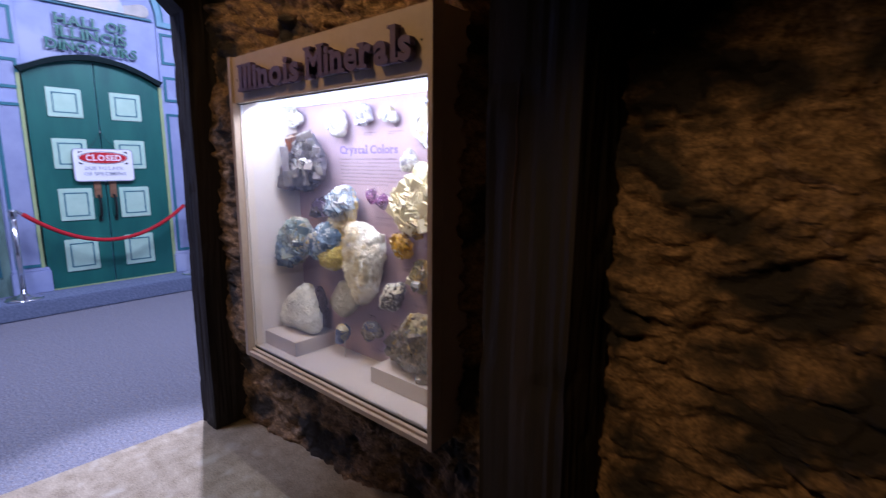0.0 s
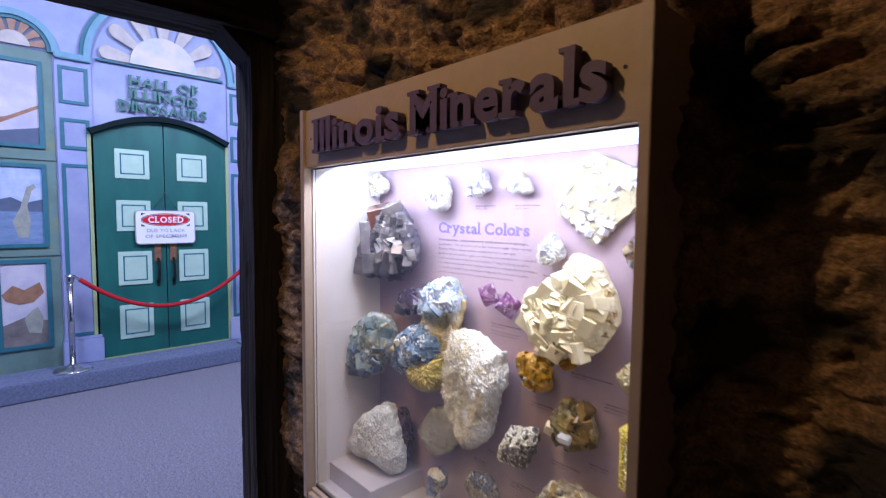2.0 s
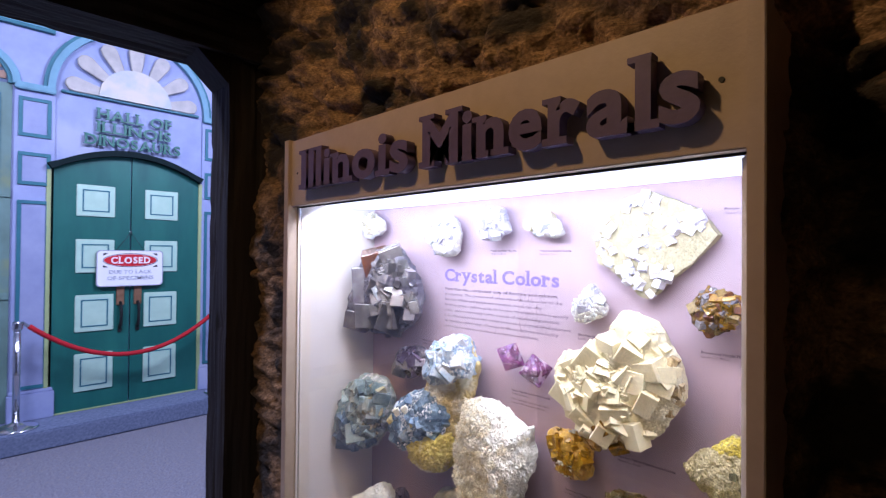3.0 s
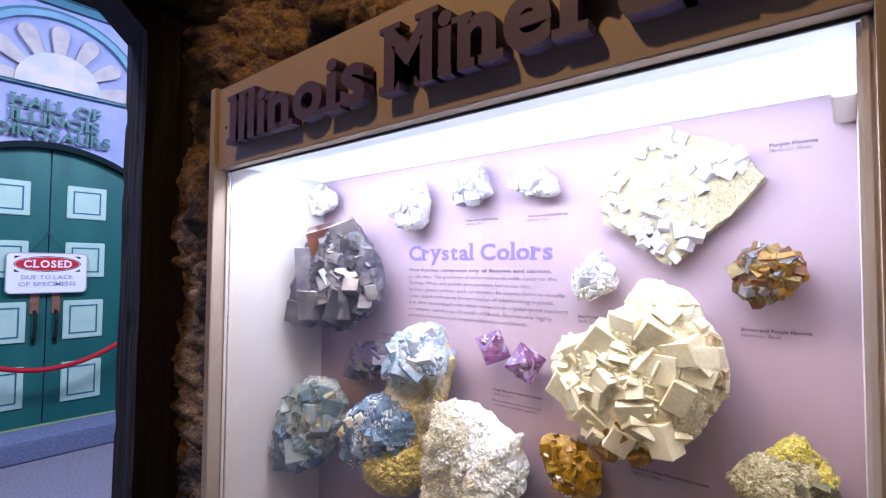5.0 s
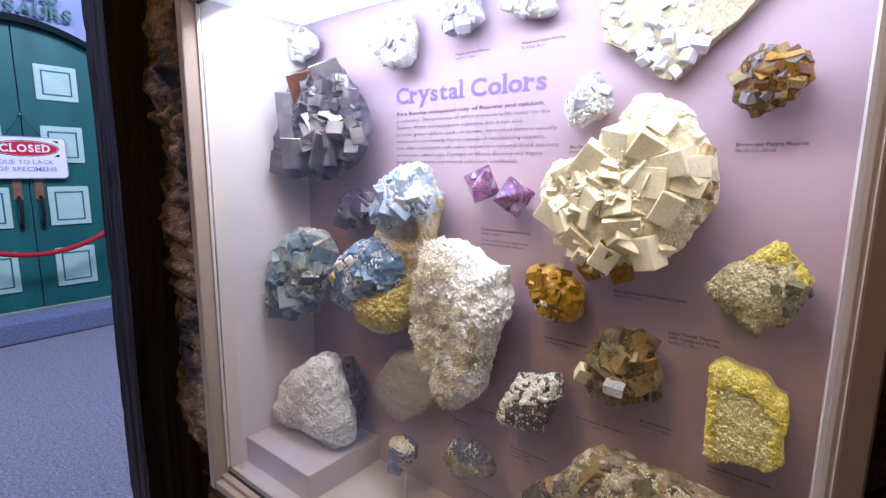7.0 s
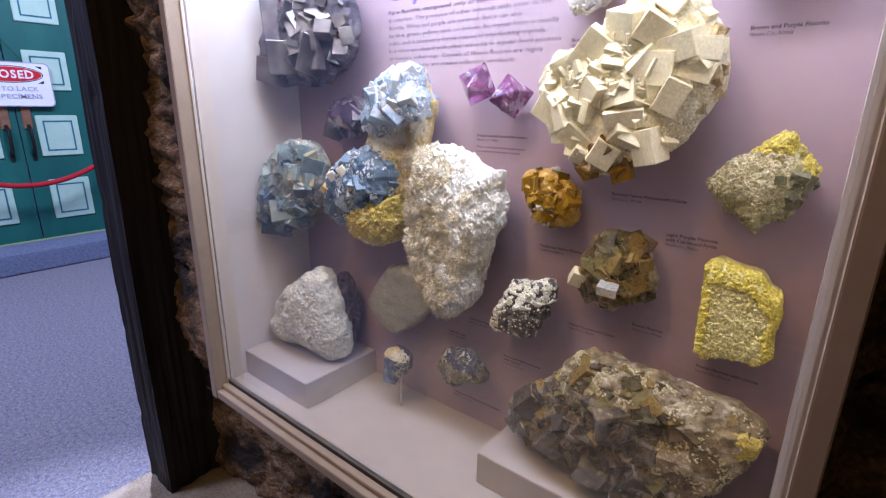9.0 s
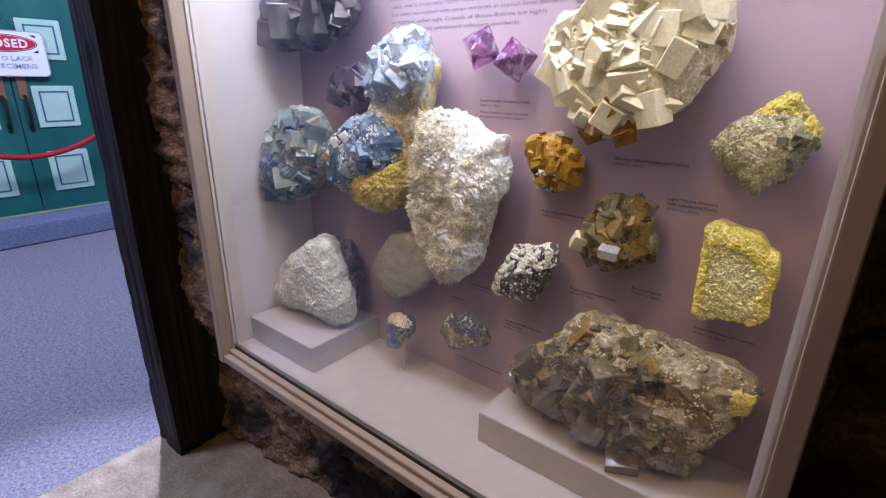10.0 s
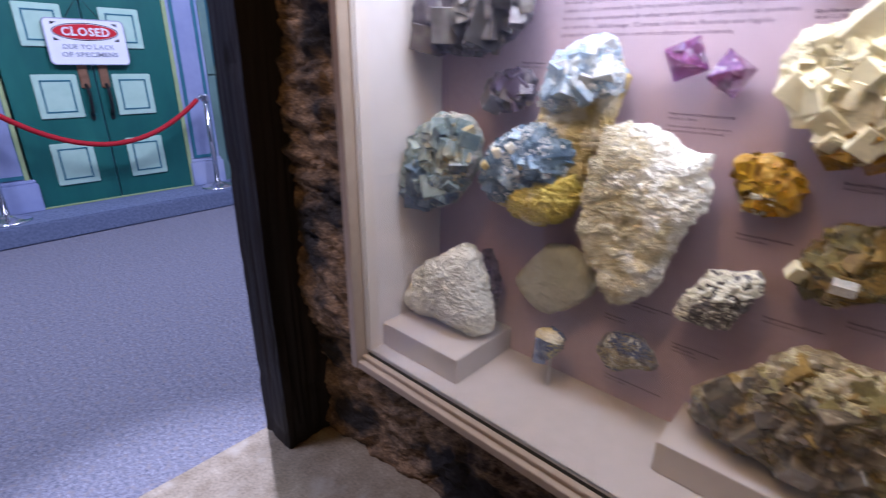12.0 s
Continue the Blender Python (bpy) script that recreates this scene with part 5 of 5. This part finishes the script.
# big cream calcite
L = Stone([(0.5, 13), (2, 15), (5, 15), (8.5, 13.5), (10.5, 11.5), (11, 9.5), (13, 7), (13.5, 5), (14.2, 2), (14, -1), (12.5, -4.5), (11, -6.5), (9, -9), (6.5, -10.5), (4, -12), (-0.5, -14.5), (-3.5, -14.5), (-6.5, -12.5), (-8, -10), (-10.5, -8), (-13, -5.5), (-14, -3), (-14, 1), (-13, 3), (-9.5, 5), (-5.5, 6.5), (-2, 9)],
          0.052, 0.008, 30, 10, full=2.6)
sp = specimen((-1.353, 1.484, 1.404), "large round cream cluster of blocky calcite cubes", L, M["m_calcrock"], 5)
for p, s, r in (((-0.105, -0.040, -0.045), (0.075, 0.045, 0.050), (10, 34, 14)), ((-0.045, -0.052, 0.050), (0.050, 0.045, 0.070), (20, 36, 24)), ((0.080, -0.050, 0.045), (0.085, 0.045, 0.042), (14, -14, -16)),
                ((0.050, -0.058, 0.075), (0.050, 0.045, 0.045), (26, 30, 30)), ((-0.030, -0.055, -0.020), (0.038, 0.05, 0.062), (10, 40, -20)), ((-0.060, -0.046, -0.085), (0.055, 0.04, 0.040), (24, 40, 20)),
                ((0.020, -0.056, -0.050), (0.065, 0.045, 0.030), (20, -8, 14)), ((0.062, -0.050, -0.095), (0.045, 0.04, 0.060), (10, -12, -24)), ((0.085, -0.052, -0.020), (0.040, 0.045, 0.055), (14, 24, 20)),
                ((-0.085, -0.044, 0.030), (0.055, 0.04, 0.040), (12, -30, 14)), ((0.010, -0.055, 0.085), (0.055, 0.045, 0.045), (18, 12, -20)), ((-0.010, -0.05, -0.110), (0.045, 0.04, 0.045), (14, 28, 26))):
    crystal(sp, "cube", M["m_calc"], (p[0] * 0.95, p[1] + 0.013, p[2] * 0.95), tuple(v * 0.88 for v in s), r)
grow(sp, L, 160, (0.014, 0.048), ["cube", "rhomb", "plate", "stepped", "block"], [M["m_calc"]], rng_of(12), sink=0.36, zone=lambda p: p.z < 0.125 and not (p.x > 0.085 and p.z < 0.0) and not (-0.10 < p.x < -0.045 and -0.01 < p.z < 0.045))
grow(sp, L, 60, (0.008, 0.022), ["cube", "plate"], [M["m_calc"]], rng_of(13), sink=0.1, zone=lambda p: -0.11 < p.x < -0.035 and -0.02 < p.z < 0.05)
crust(sp, L, 2200, 0.0036, M["m_calcrock"], rng_of(14), zone=lambda p: (p.x > 0.075 and p.z < 0.0) or p.z > 0.115 or (p.x < -0.11 and p.z > 0), label="cream crumbs", name="crumb_crust")
grow(sp, L, 22, (0.016, 0.036), ["cube", "block"], [M["m_amber"], M["m_honey"]], rng_of(15), sink=0.30, zone=lambda p: p.z < -0.105, name="amber_crystal")
grow(sp, L, 14, (0.010, 0.022), ["cube", "block"], [M["m_honey"]], rng_of(151), sink=0.30, zone=lambda p: p.x > 0.118, name="amber_crystal")

# tan slab with white cubes
sp = empty("mineral_specimen", (-1.294, 1.530, 1.695), "flat tan stone slab studded with small white cubes", "mineral", "mineral specimens")
out = [(-0.126, 0.0), (-0.120, 0.062), (-0.090, 0.066), (-0.068, 0.078), (-0.036, 0.112), (-0.012, 0.115), (0.014, 0.107), (0.046, 0.092), (0.090, 0.071), (0.128, 0.017), (0.083, -0.035), (0.046, -0.066), (0.018, -0.095), (-0.006, -0.117), (-0.027, -0.104), (-0.060, -0.076), (-0.114, -0.040)]
bm = prism(out, -0.014, 0.014)
bmesh.ops.triangulate(bm, faces=bm.faces[:])
bmesh.ops.subdivide_edges(bm, edges=bm.edges[:], cuts=5, use_grid_fill=True)
for v in bm.verts:
    v.co += noise.noise_vector(v.co * 40) * 0.004 + noise.noise_vector(v.co * 130) * 0.0015
link("slab", bm, M["m_slab"], sp)
link("mounting_pin", tube([(0, 0.008, 0), (0, CB - 1.530, 0)], 0.003, 8), M["pin"], sp)
rs = rng_of(16)


def inside(x, z, poly, scale=0.95):
    hit = False
    for (x0, z0), (x1, z1) in zip(poly, poly[1:] + poly[:1]):
        x0, z0, x1, z1 = x0 * scale, z0 * scale, x1 * scale, z1 * scale
        if (z0 > z) != (z1 > z) and x < (x1 - x0) * (z - z0) / (z1 - z0) + x0:
            hit = not hit
    return hit


made = 0
while made < 120:
    x, z = rs.uniform(-0.125, 0.125), rs.uniform(-0.115, 0.118)
    # thick along the left rim, the top, a diagonal ridge and the lower tip; bare between them
    ridge = abs(x + 0.020 - 0.35 * z) < 0.026 or abs(x + 0.105) < 0.022 or (z > 0.055 and x < 0.02) or (abs(x - 0.075) < 0.03 and abs(z - 0.05) < 0.022) or (abs(x - 0.012) < 0.035 and z < -0.035)
    if not inside(x, z, out) or (not ridge and rs.random() < 0.93):
        continue
    s = rs.choice((rs.uniform(0.006, 0.012), rs.uniform(0.010, 0.022)))
    ob = new("crystal", shape(rs.choice(("cube", "block", "stepped")), M["m_whitecube"]))
    ob.parent = sp
    ob.matrix_basis = Matrix.Translation((x, -0.013 - s * 0.12, z)) @ Euler((rs.gauss(0, 0.45), rs.gauss(0, 0.8), rs.gauss(0, 0.45))).to_matrix().to_4x4() @ Matrix.Diagonal((s, s, s, 1))
    made += 1

# small specimens of the top row and below the title
for at, line, depth, label, rock, cms, kinds, n, sz, gr in (
        ((-2.245, 1.512, 1.768), [(-6.5, -1), (-3.5, 2.5), (0, 4.5), (6, 1.5), (6.5, -1.5), (4, -3.5), (-3, -4.5), (-5, -3)], 0.026, "small pale honey and white crystal", "m_lavrock", ["m_honeypale", "m_bluewhite"], ["cube", "block"], 22, (0.012, 0.032), "m_lavrock"),
        ((-1.897, 1.508, 1.730), [(-7, -0.5), (-4.5, 1.5), (-1, 5.5), (2.5, 6.5), (6, 3), (7, 0), (6, -5.5), (4, -6.8), (-1, -6.5), (-3.5, -4), (-6, -2.5)], 0.032, "knobbly white and grey crystal cluster", "m_lavrock", ["m_lav", "m_bluewhite"], ["cube", "rhomb"], 40, (0.008, 0.022), "m_calcrock"),
        ((-1.708, 1.512, 1.756), [(-5.2, 0), (-3.8, 3.5), (-1, 4.8), (3, 3.8), (4, 1), (5.2, -2.5), (3, -3.3), (0.5, -5), (-3, -3), (-4.8, -2.5)], 0.030, "small lavender-grey cube cluster", "m_lav", ["m_lav", "m_lav", "m_bluewhite"], ["cube", "cube", "plate"], 44, (0.010, 0.028), None),
        ((-1.554, 1.518, 1.747), [(-5.6, 0), (-3.8, 2.3), (-1.3, 3.6), (1.7, 2.2), (4.5, 0.2), (5.6, -2), (4, -3.6), (0.5, -2.8), (-3, -2.2)], 0.024, "small pale yellow and white crystal cluster", "m_lavrock", ["m_honeypale", "m_bluewhite", "m_bluewhite"], ["cube", "plate"], 24, (0.010, 0.030), "m_lavrock"),
        ((-1.430, 1.514, 1.561), [(-4.2, -2), (-3.8, 0), (-1.7, 1.2), (-1, 3.5), (0.5, 4.6), (2, 3.5), (3.5, 1.2), (4.3, -0.8), (3.7, -2.5), (1.5, -3.4), (-1, -4.6), (-3.2, -4.5)], 0.028, "small white crystal cluster with blue-grey hollows", "m_lavrock", ["m_bluewhite", "m_bluewhite", "m_lav"], ["cube", "block", "plate"], 34, (0.008, 0.022), "m_speckwhite"),
        ((-1.163, 1.514, 1.566), [(-4.7, 0.8), (-3.8, 2.8), (-1.8, 4.5), (0, 4), (1.7, 4), (3.8, 2.5), (4.7, 1.3), (4.4, -0.8), (2.2, -2.3), (0.3, -4), (-1.9, -4.5), (-3.6, -3.5), (-4.7, -2.6)], 0.030, "brown and amber cube cluster", "m_amberdark", ["m_amber", "m_amber", "m_brown", "m_darkbrown", "m_litgrey"], ["cube", "block", "plate"], 80, (0.009, 0.026), None)):
    L = Stone(line, depth, 0.007, 55, -at[0] * 7, facet=0.8)
    sp = specimen(at, label, L, M[rock], 4)
    grow(sp, L, n, sz, kinds, [M[m_] for m_ in cms], rng_of(int(-at[0] * 1000)), sink=0.3)
    if gr:
        crust(sp, L, 320, 0.0026, M[gr], rng_of(int(-at[0] * 1001)))

# amber block
L = Stone([(-6, 3.5), (-4.7, 4.8), (0.4, 5.4), (3.5, 3.7), (5.7, 1.7), (5.9, -3.2), (5, -5), (1.4, -5.3), (-1.6, -5.4), (-2.7, -4.5), (-3.3, -1.5), (-4.8, 1.5)], 0.030, 0.006, 50, 21, facet=0.7)
sp = specimen((-1.480, 1.515, 1.206), "amber-orange crystal block with cream flecks", L, M["m_amberrock"], 4)
grow(sp, L, 60, (0.010, 0.030), ["cube", "block"], [M["m_gold"], M["m_gold"], M["m_amber"]], rng_of(21), sink=0.38)
grow(sp, L, 26, (0.005, 0.011), ["plate", "block"], [M["m_speckwhite"]], rng_of(22), sink=-0.1, zone=lambda p: (p.z < -0.01 and p.x < 0.03) or p.z > 0.045, name="cream_fleck")

# yellow-grey druse
L = Stone([(-6.4, -0.4), (-5.8, 0.6), (-4, 3), (-1.5, 4), (0, 6), (1.8, 7.2), (3, 7), (3.6, 5.4), (5.7, 4), (6.4, 2.4), (6.2, 0), (5, -2), (3.6, -4.3), (1.3, -6), (0.6, -7.2), (-1, -6), (-3, -4.5), (-5, -2.6)], 0.036, 0.009, 42, 23, facet=0.6)
sp = specimen((-1.152, 1.505, 1.268), "yellow-grey druse with a smoky green crystal", L, M["m_light"], 5)
crust(sp, L, 900, 0.0040, M["m_grain"], rng_of(23), zone=lambda p: -0.02 < p.z < 0.045 and p.x < 0.035, label="pale druse grains", name="druse")
crust(sp, L, 700, 0.0030, M["m_light"], rng_of(25), zone=lambda p: p.x < -0.03 or p.z < -0.02, label="grey-green grains", name="grains")
crust(sp, L, 420, 0.0030, M["m_yellow"], rng_of(251), zone=lambda p: p.z > 0.045 or (p.x > 0.045 and p.z > 0.0), label="yellow rim", name="yellow_rim")
grow(sp, L, 12, (0.008, 0.020), ["cube", "block"], [M["m_greygreen"]], rng_of(24), sink=0.1, zone=lambda p: p.x > 0.01 and -0.05 < p.z < 0.015)
crystal(sp, "cube", M["m_greygreen"], (0.046, -0.016, 0.006), (0.022, 0.022, 0.030), (10, 20, 30))

# brown glassy cluster
L = Stone([(-7, -3.8), (-6.8, -0.8), (-5.4, 1), (-4.5, 3), (-3.6, 6.2), (0.5, 7), (2.8, 7.6), (4.3, 6), (5.3, 3), (7, -0.5), (6.6, -2.5), (4.4, -4.3), (1.7, -5.7), (0.4, -7.6), (-2, -7.2), (-4.3, -5.7)], 0.036, 0.006, 45, 26, facet=0.7)
sp = specimen((-1.337, 1.504, 1.096), "smoky brown cube cluster with a bright crystal face", L, M["m_brownrock"], 4)
grow(sp, L, 110, (0.012, 0.036), ["cube", "cube", "plate"], [M["m_brown"], M["m_brown"], M["m_olive"]], rng_of(26), sink=0.32)
for p, s, r, m_ in (((0.004, -0.050, -0.020), (0.032, 0.02, 0.018), (22, 4, 4), "m_mirror"), ((-0.058, -0.022, -0.022), (0.034, 0.024, 0.028), (20, 20, 30), "m_calc")):
    crystal(sp, "cube", M[m_], p, s, r)

# yellow crusted block: a pale granular face in a lumpy yellow rim
line = [(-5.3, 7.2), (-3.8, 8), (-0.3, 7.2), (1.9, 6.9), (3.2, 5.1), (4.7, 4.2), (5.2, 1), (4.7, -1.4), (5.2, -5.2), (3.4, -7), (0.3, -6.9), (-3.5, -8.1), (-5, -7.2), (-4.9, -4.9), (-5, 2), (-5, 4.7)]
L = Stone(line, 0.034, 0.004, 60, 27, full=6.0, dent=lambda p: 0.004 * (1 if inside(p.x, p.z + 0.012, [(a / 100, b / 100) for a, b in line], 0.82) else 0))
sp = specimen((-1.147, 1.505, 1.069), "blocky yellow specimen with a bumpy crust and pale face", L, M["m_yellowface"], 5)
on_face = lambda p: p.y < -0.015 and inside(p.x, p.z + 0.012, [(a / 100, b / 100) for a, b in line], 0.82)
crust(sp, L, 1500, 0.0042, M["m_yellow"], rng_of(271), zone=lambda p: not on_face(p), label="lumpy yellow grains", name="crust")
crust(sp, L, 900, 0.0044, M["m_yellowface"], rng_of(272), zone=on_face, stretch=(1.1, 0.7, 0.9), label="pale yellow grains", name="face_grains")

# white-speckled dark specimen
L = Stone([(-6.8, -5.4), (-5.8, -2), (-4, 0.5), (-2.4, 4.3), (-0.8, 5.1), (2.2, 5.2), (5.4, 6.6), (6.5, 5.2), (6.8, 3), (5.5, 0.6), (4, -3.3), (3, -5.9), (-0.5, -6.7), (-3.5, -6.5), (-6.2, -6.5)], 0.042, 0.009, 45, 28, facet=0.7)
sp = specimen((-1.506, 1.485, 0.992), "dark stone thickly speckled with white grains", L, M["m_speckdark"], 5)
crust(sp, L, 1700, 0.0036, M["m_speckwhite"], rng_of(28), zone=lambda p: (p.z > 0.0 + 0.4 * p.x or p.x < -0.035) and noise.noise(p * 90) > -0.1, label="white grains", name="white_grains")
crust(sp, L, 260, 0.0028, M["m_speckwhite"], rng_of(29), label="white grains", name="white_grains")

# pale quartz plate
L = Stone([(-10.7, -3.6), (-9.5, 0), (-5.6, 4.7), (-2.6, 8.6), (2.8, 9.4), (7, 7.9), (10.5, 2.8), (10, -0.7), (6, -5.2), (0, -9.5), (-3, -9.3), (-6, -7.6), (-9, -6.1)], 0.034, 0.007, 20, 30, facet=0.5, full=3.0)
sp = specimen((-1.858, 1.503, 0.906), "pale translucent grey quartz lump", L, M["m_quartz"], 6)

# grey-white crusted specimen on a plinth
L = Stone([(-18, -8.5), (-16.5, -5.5), (-13, -3), (-11.5, 2), (-7, 6.5), (-3, 9), (2.5, 13.5), (6.5, 15), (10, 13), (12.5, 9), (14, 3), (15.5, -3), (15, -8), (11, -10.5), (4, -10), (-3, -10.5), (-10, -10.5), (-16, -10.3)], 0.070, 0.012, 20, 33, facet=0.3, full=2.2,
          dent=lambda p: 0.022 * bump_at(p, -0.055, 0.0, 0.03, 0.07) + 0.016 * bump_at(p, 0.02, -0.08, 0.10, 0.02))
sp = empty("mineral_specimen", (-2.150, 1.440, 0.805), "rough grey-white crusted stone standing on a plinth", "mineral", "mineral specimens")
bm = core(L, 6)
for v in bm.verts:
    v.co.z = max(v.co.z, -0.1045)
link("matrix", bm, M["m_grey"], sp)
crust(sp, L, 4200, 0.0030, M["m_grey"], rng_of(33), zone=lambda p: p.z > -0.09, label="grey-white grains", name="grain_crust")
crust(sp, L, 300, 0.0040, M["m_speckwhite"], rng_of(331), zone=lambda p: -0.095 < p.z < -0.05 or p.x < -0.13, label="white crumbs", name="crumbs")
side = Stone([(-2.5, 9), (0, 11), (2.5, 7), (3.4, 0), (3.4, -7), (1.5, -11), (-2, -11), (-3, 0)], 0.045, 0.012, 34, 34, facet=0.9)
dk = link("dark_side", core(side, 5), M["m_greydark"], sp, "dark purple crystalline side")
dk.location = (0.098, 0.040, 0.026)
grow(dk, side, 40, (0.006, 0.014), ["cube", "block"], [M["m_dark"], M["m_violet"]], rng_of(332), sink=0.3)

# two small specimens
L = Stone([(-3.6, -6), (-3.4, -1), (-3.2, 3.5), (-0.5, 5.2), (2.4, 4.8), (3.8, 3), (3.6, 0.5), (1.4, -2.6), (-1.4, -5.2)], 0.026, 0.006, 50, 35, facet=0.5, full=3.2)
sp = empty("mineral_specimen", (-1.838, 1.470, 0.742), "small blue crystal with a cream cap on a steel pin stand", "mineral", "mineral specimens")
link("matrix", core(L, 4), M["m_bluedark"], sp)
crust(sp, L, 320, 0.0036, M["m_cream"], rng_of(35), zone=lambda p: p.z > 0.028, label="cream cap", name="cream_cap")
crust(sp, L, 150, 0.003, M["m_light"], rng_of(36), zone=lambda p: p.x > 0.014, label="tan grains", name="grains")
crystal(sp, "cube", M["m_bluedark"], (-0.014, -0.012, -0.012), (0.034, 0.024, 0.070), (0, 4, 30))
link("pin_stand", tube([(0.008, 0.0, -0.02), (0.008, 0.0, CZ0 - 0.742 + 0.001)], 0.003, 8), M["pin"], sp)
L = Stone([(-7, -0.8), (-5, 2.8), (-2.5, 4.2), (1.2, 5), (3.4, 4.4), (5, 2.5), (7, 0), (6.3, -1.4), (1.5, -3), (-1.2, -5), (-3.8, -4.8), (-5.8, -3)], 0.030, 0.009, 50, 38, facet=0.6)
sp = specimen((-1.659, 1.497, 0.791), "small grey-brown glittering specimen with blue patches", L, M["m_speckdark"], 4)
crust(sp, L, 1000, 0.0026, M["m_brownrock"], rng_of(38), zone=lambda p: p.z < 0.022 + 0.1 * noise.noise(p * 40), label="glittering grains", name="grains")
crust(sp, L, 420, 0.0032, M["m_bluedark"], rng_of(39), zone=lambda p: (p.z > 0.012 and p.x > -0.035) or p.z < -0.034, label="blue grains", name="blue_grains")

# the large smoky cluster on its plinth
L = Stone([(-22, -4), (-18, 0), (-14, 4), (-10.5, 8), (-7.5, 12.5), (-4, 12.8), (0, 12), (4, 12.4), (8.5, 12), (14, 11.6), (17.5, 11.4), (21, 9.5), (21.8, 8), (20.5, 5.6), (20, 2.3), (16.5, -4.5), (14.5, -10.5), (11.5, -11.6), (6.4, -12.4), (1.4, -12.4), (-6.6, -11.6), (-12.8, -10), (-19.5, -8.6)], 0.066, 0.014, 20, 41, facet=0.5,
          dent=lambda p: 0.028 * bump_at(p, 0.085, 0.045, 0.05, 0.03))
sp = empty("mineral_specimen", (-1.292, 1.465, 0.824), "large smoky brown-grey cube cluster on tan matrix standing on a plinth", "mineral", "mineral specimens")
bm = core(L, 6)
for v in bm.verts:
    v.co.z = max(v.co.z, -0.1235)
link("matrix", bm, M["m_bigrock"], sp)
for p, s, r, m_ in (((0.0, -0.045, 0.045), (0.085, 0.075, 0.070), (16, -10, 38), "m_big"), ((-0.045, -0.060, 0.005), (0.045, 0.05, 0.045), (10, 24, 30), "m_big"), ((-0.020, -0.068, -0.065), (0.055, 0.045, 0.050), (18, 18, 20), "m_big"),
                    ((0.045, -0.066, -0.105), (0.060, 0.045, 0.034), (24, -6, 22), "m_big"), ((-0.10, -0.055, -0.045), (0.050, 0.05, 0.060), (10, 34, 30), "m_big"), ((-0.15, -0.045, 0.0), (0.060, 0.05, 0.055), (10, 40, 34), "m_big"),
                    ((0.055, -0.064, -0.035), (0.045, 0.045, 0.045), (30, 20, 40), "m_big"), ((0.105, -0.035, 0.070), (0.060, 0.045, 0.040), (10, -14, 30), "m_brown"), ((-0.055, -0.035, 0.095), (0.045, 0.045, 0.050), (20, 26, 40), "m_brown")):
    crystal(sp, "cube", M[m_], (p[0], p[1] + 0.008, p[2]), tuple(v * 0.92 for v in s), r)
grow(sp, L, 400, (0.008, 0.032), ["cube", "block", "stepped"], [M["m_big"], M["m_big"], M["m_big"], M["m_olive"], M["m_brown"]], rng_of(41), sink=0.36, zone=lambda p: (p.x < 0.08 or (p.x < 0.14 and p.z < -0.03)) and p.z < 0.07 - 0.1 * p.x and p.z > -0.118)
grow(sp, L, 46, (0.012, 0.034), ["cube", "block"], [M["m_brown"], M["m_big"], M["m_olive"]], rng_of(42), sink=0.42, zone=lambda p: p.z > 0.05 or (p.x > 0.08 and p.z < -0.04), name="amber_crystal")
crust(sp, L, 2600, 0.0022, M["m_grain"], rng_of(43), zone=lambda p: (p.z > 0.06 or p.x > 0.08 or p.x < -0.17) and noise.noise(p * 36) > -0.05, label="tan grains", name="grain_crust")
tip = Stone([(-3.5, 0), (-2, 2.6), (1, 3), (3.4, 1), (2.6, -2), (0, -3), (-2.5, -2.4)], 0.024, 0.006, 60, 44, facet=0.6)
link("yellow_tip", core(tip, 4), M["m_yellowlow"], sp, "lemon-yellow crystal tip").location = (0.178, -0.020, 0.068)
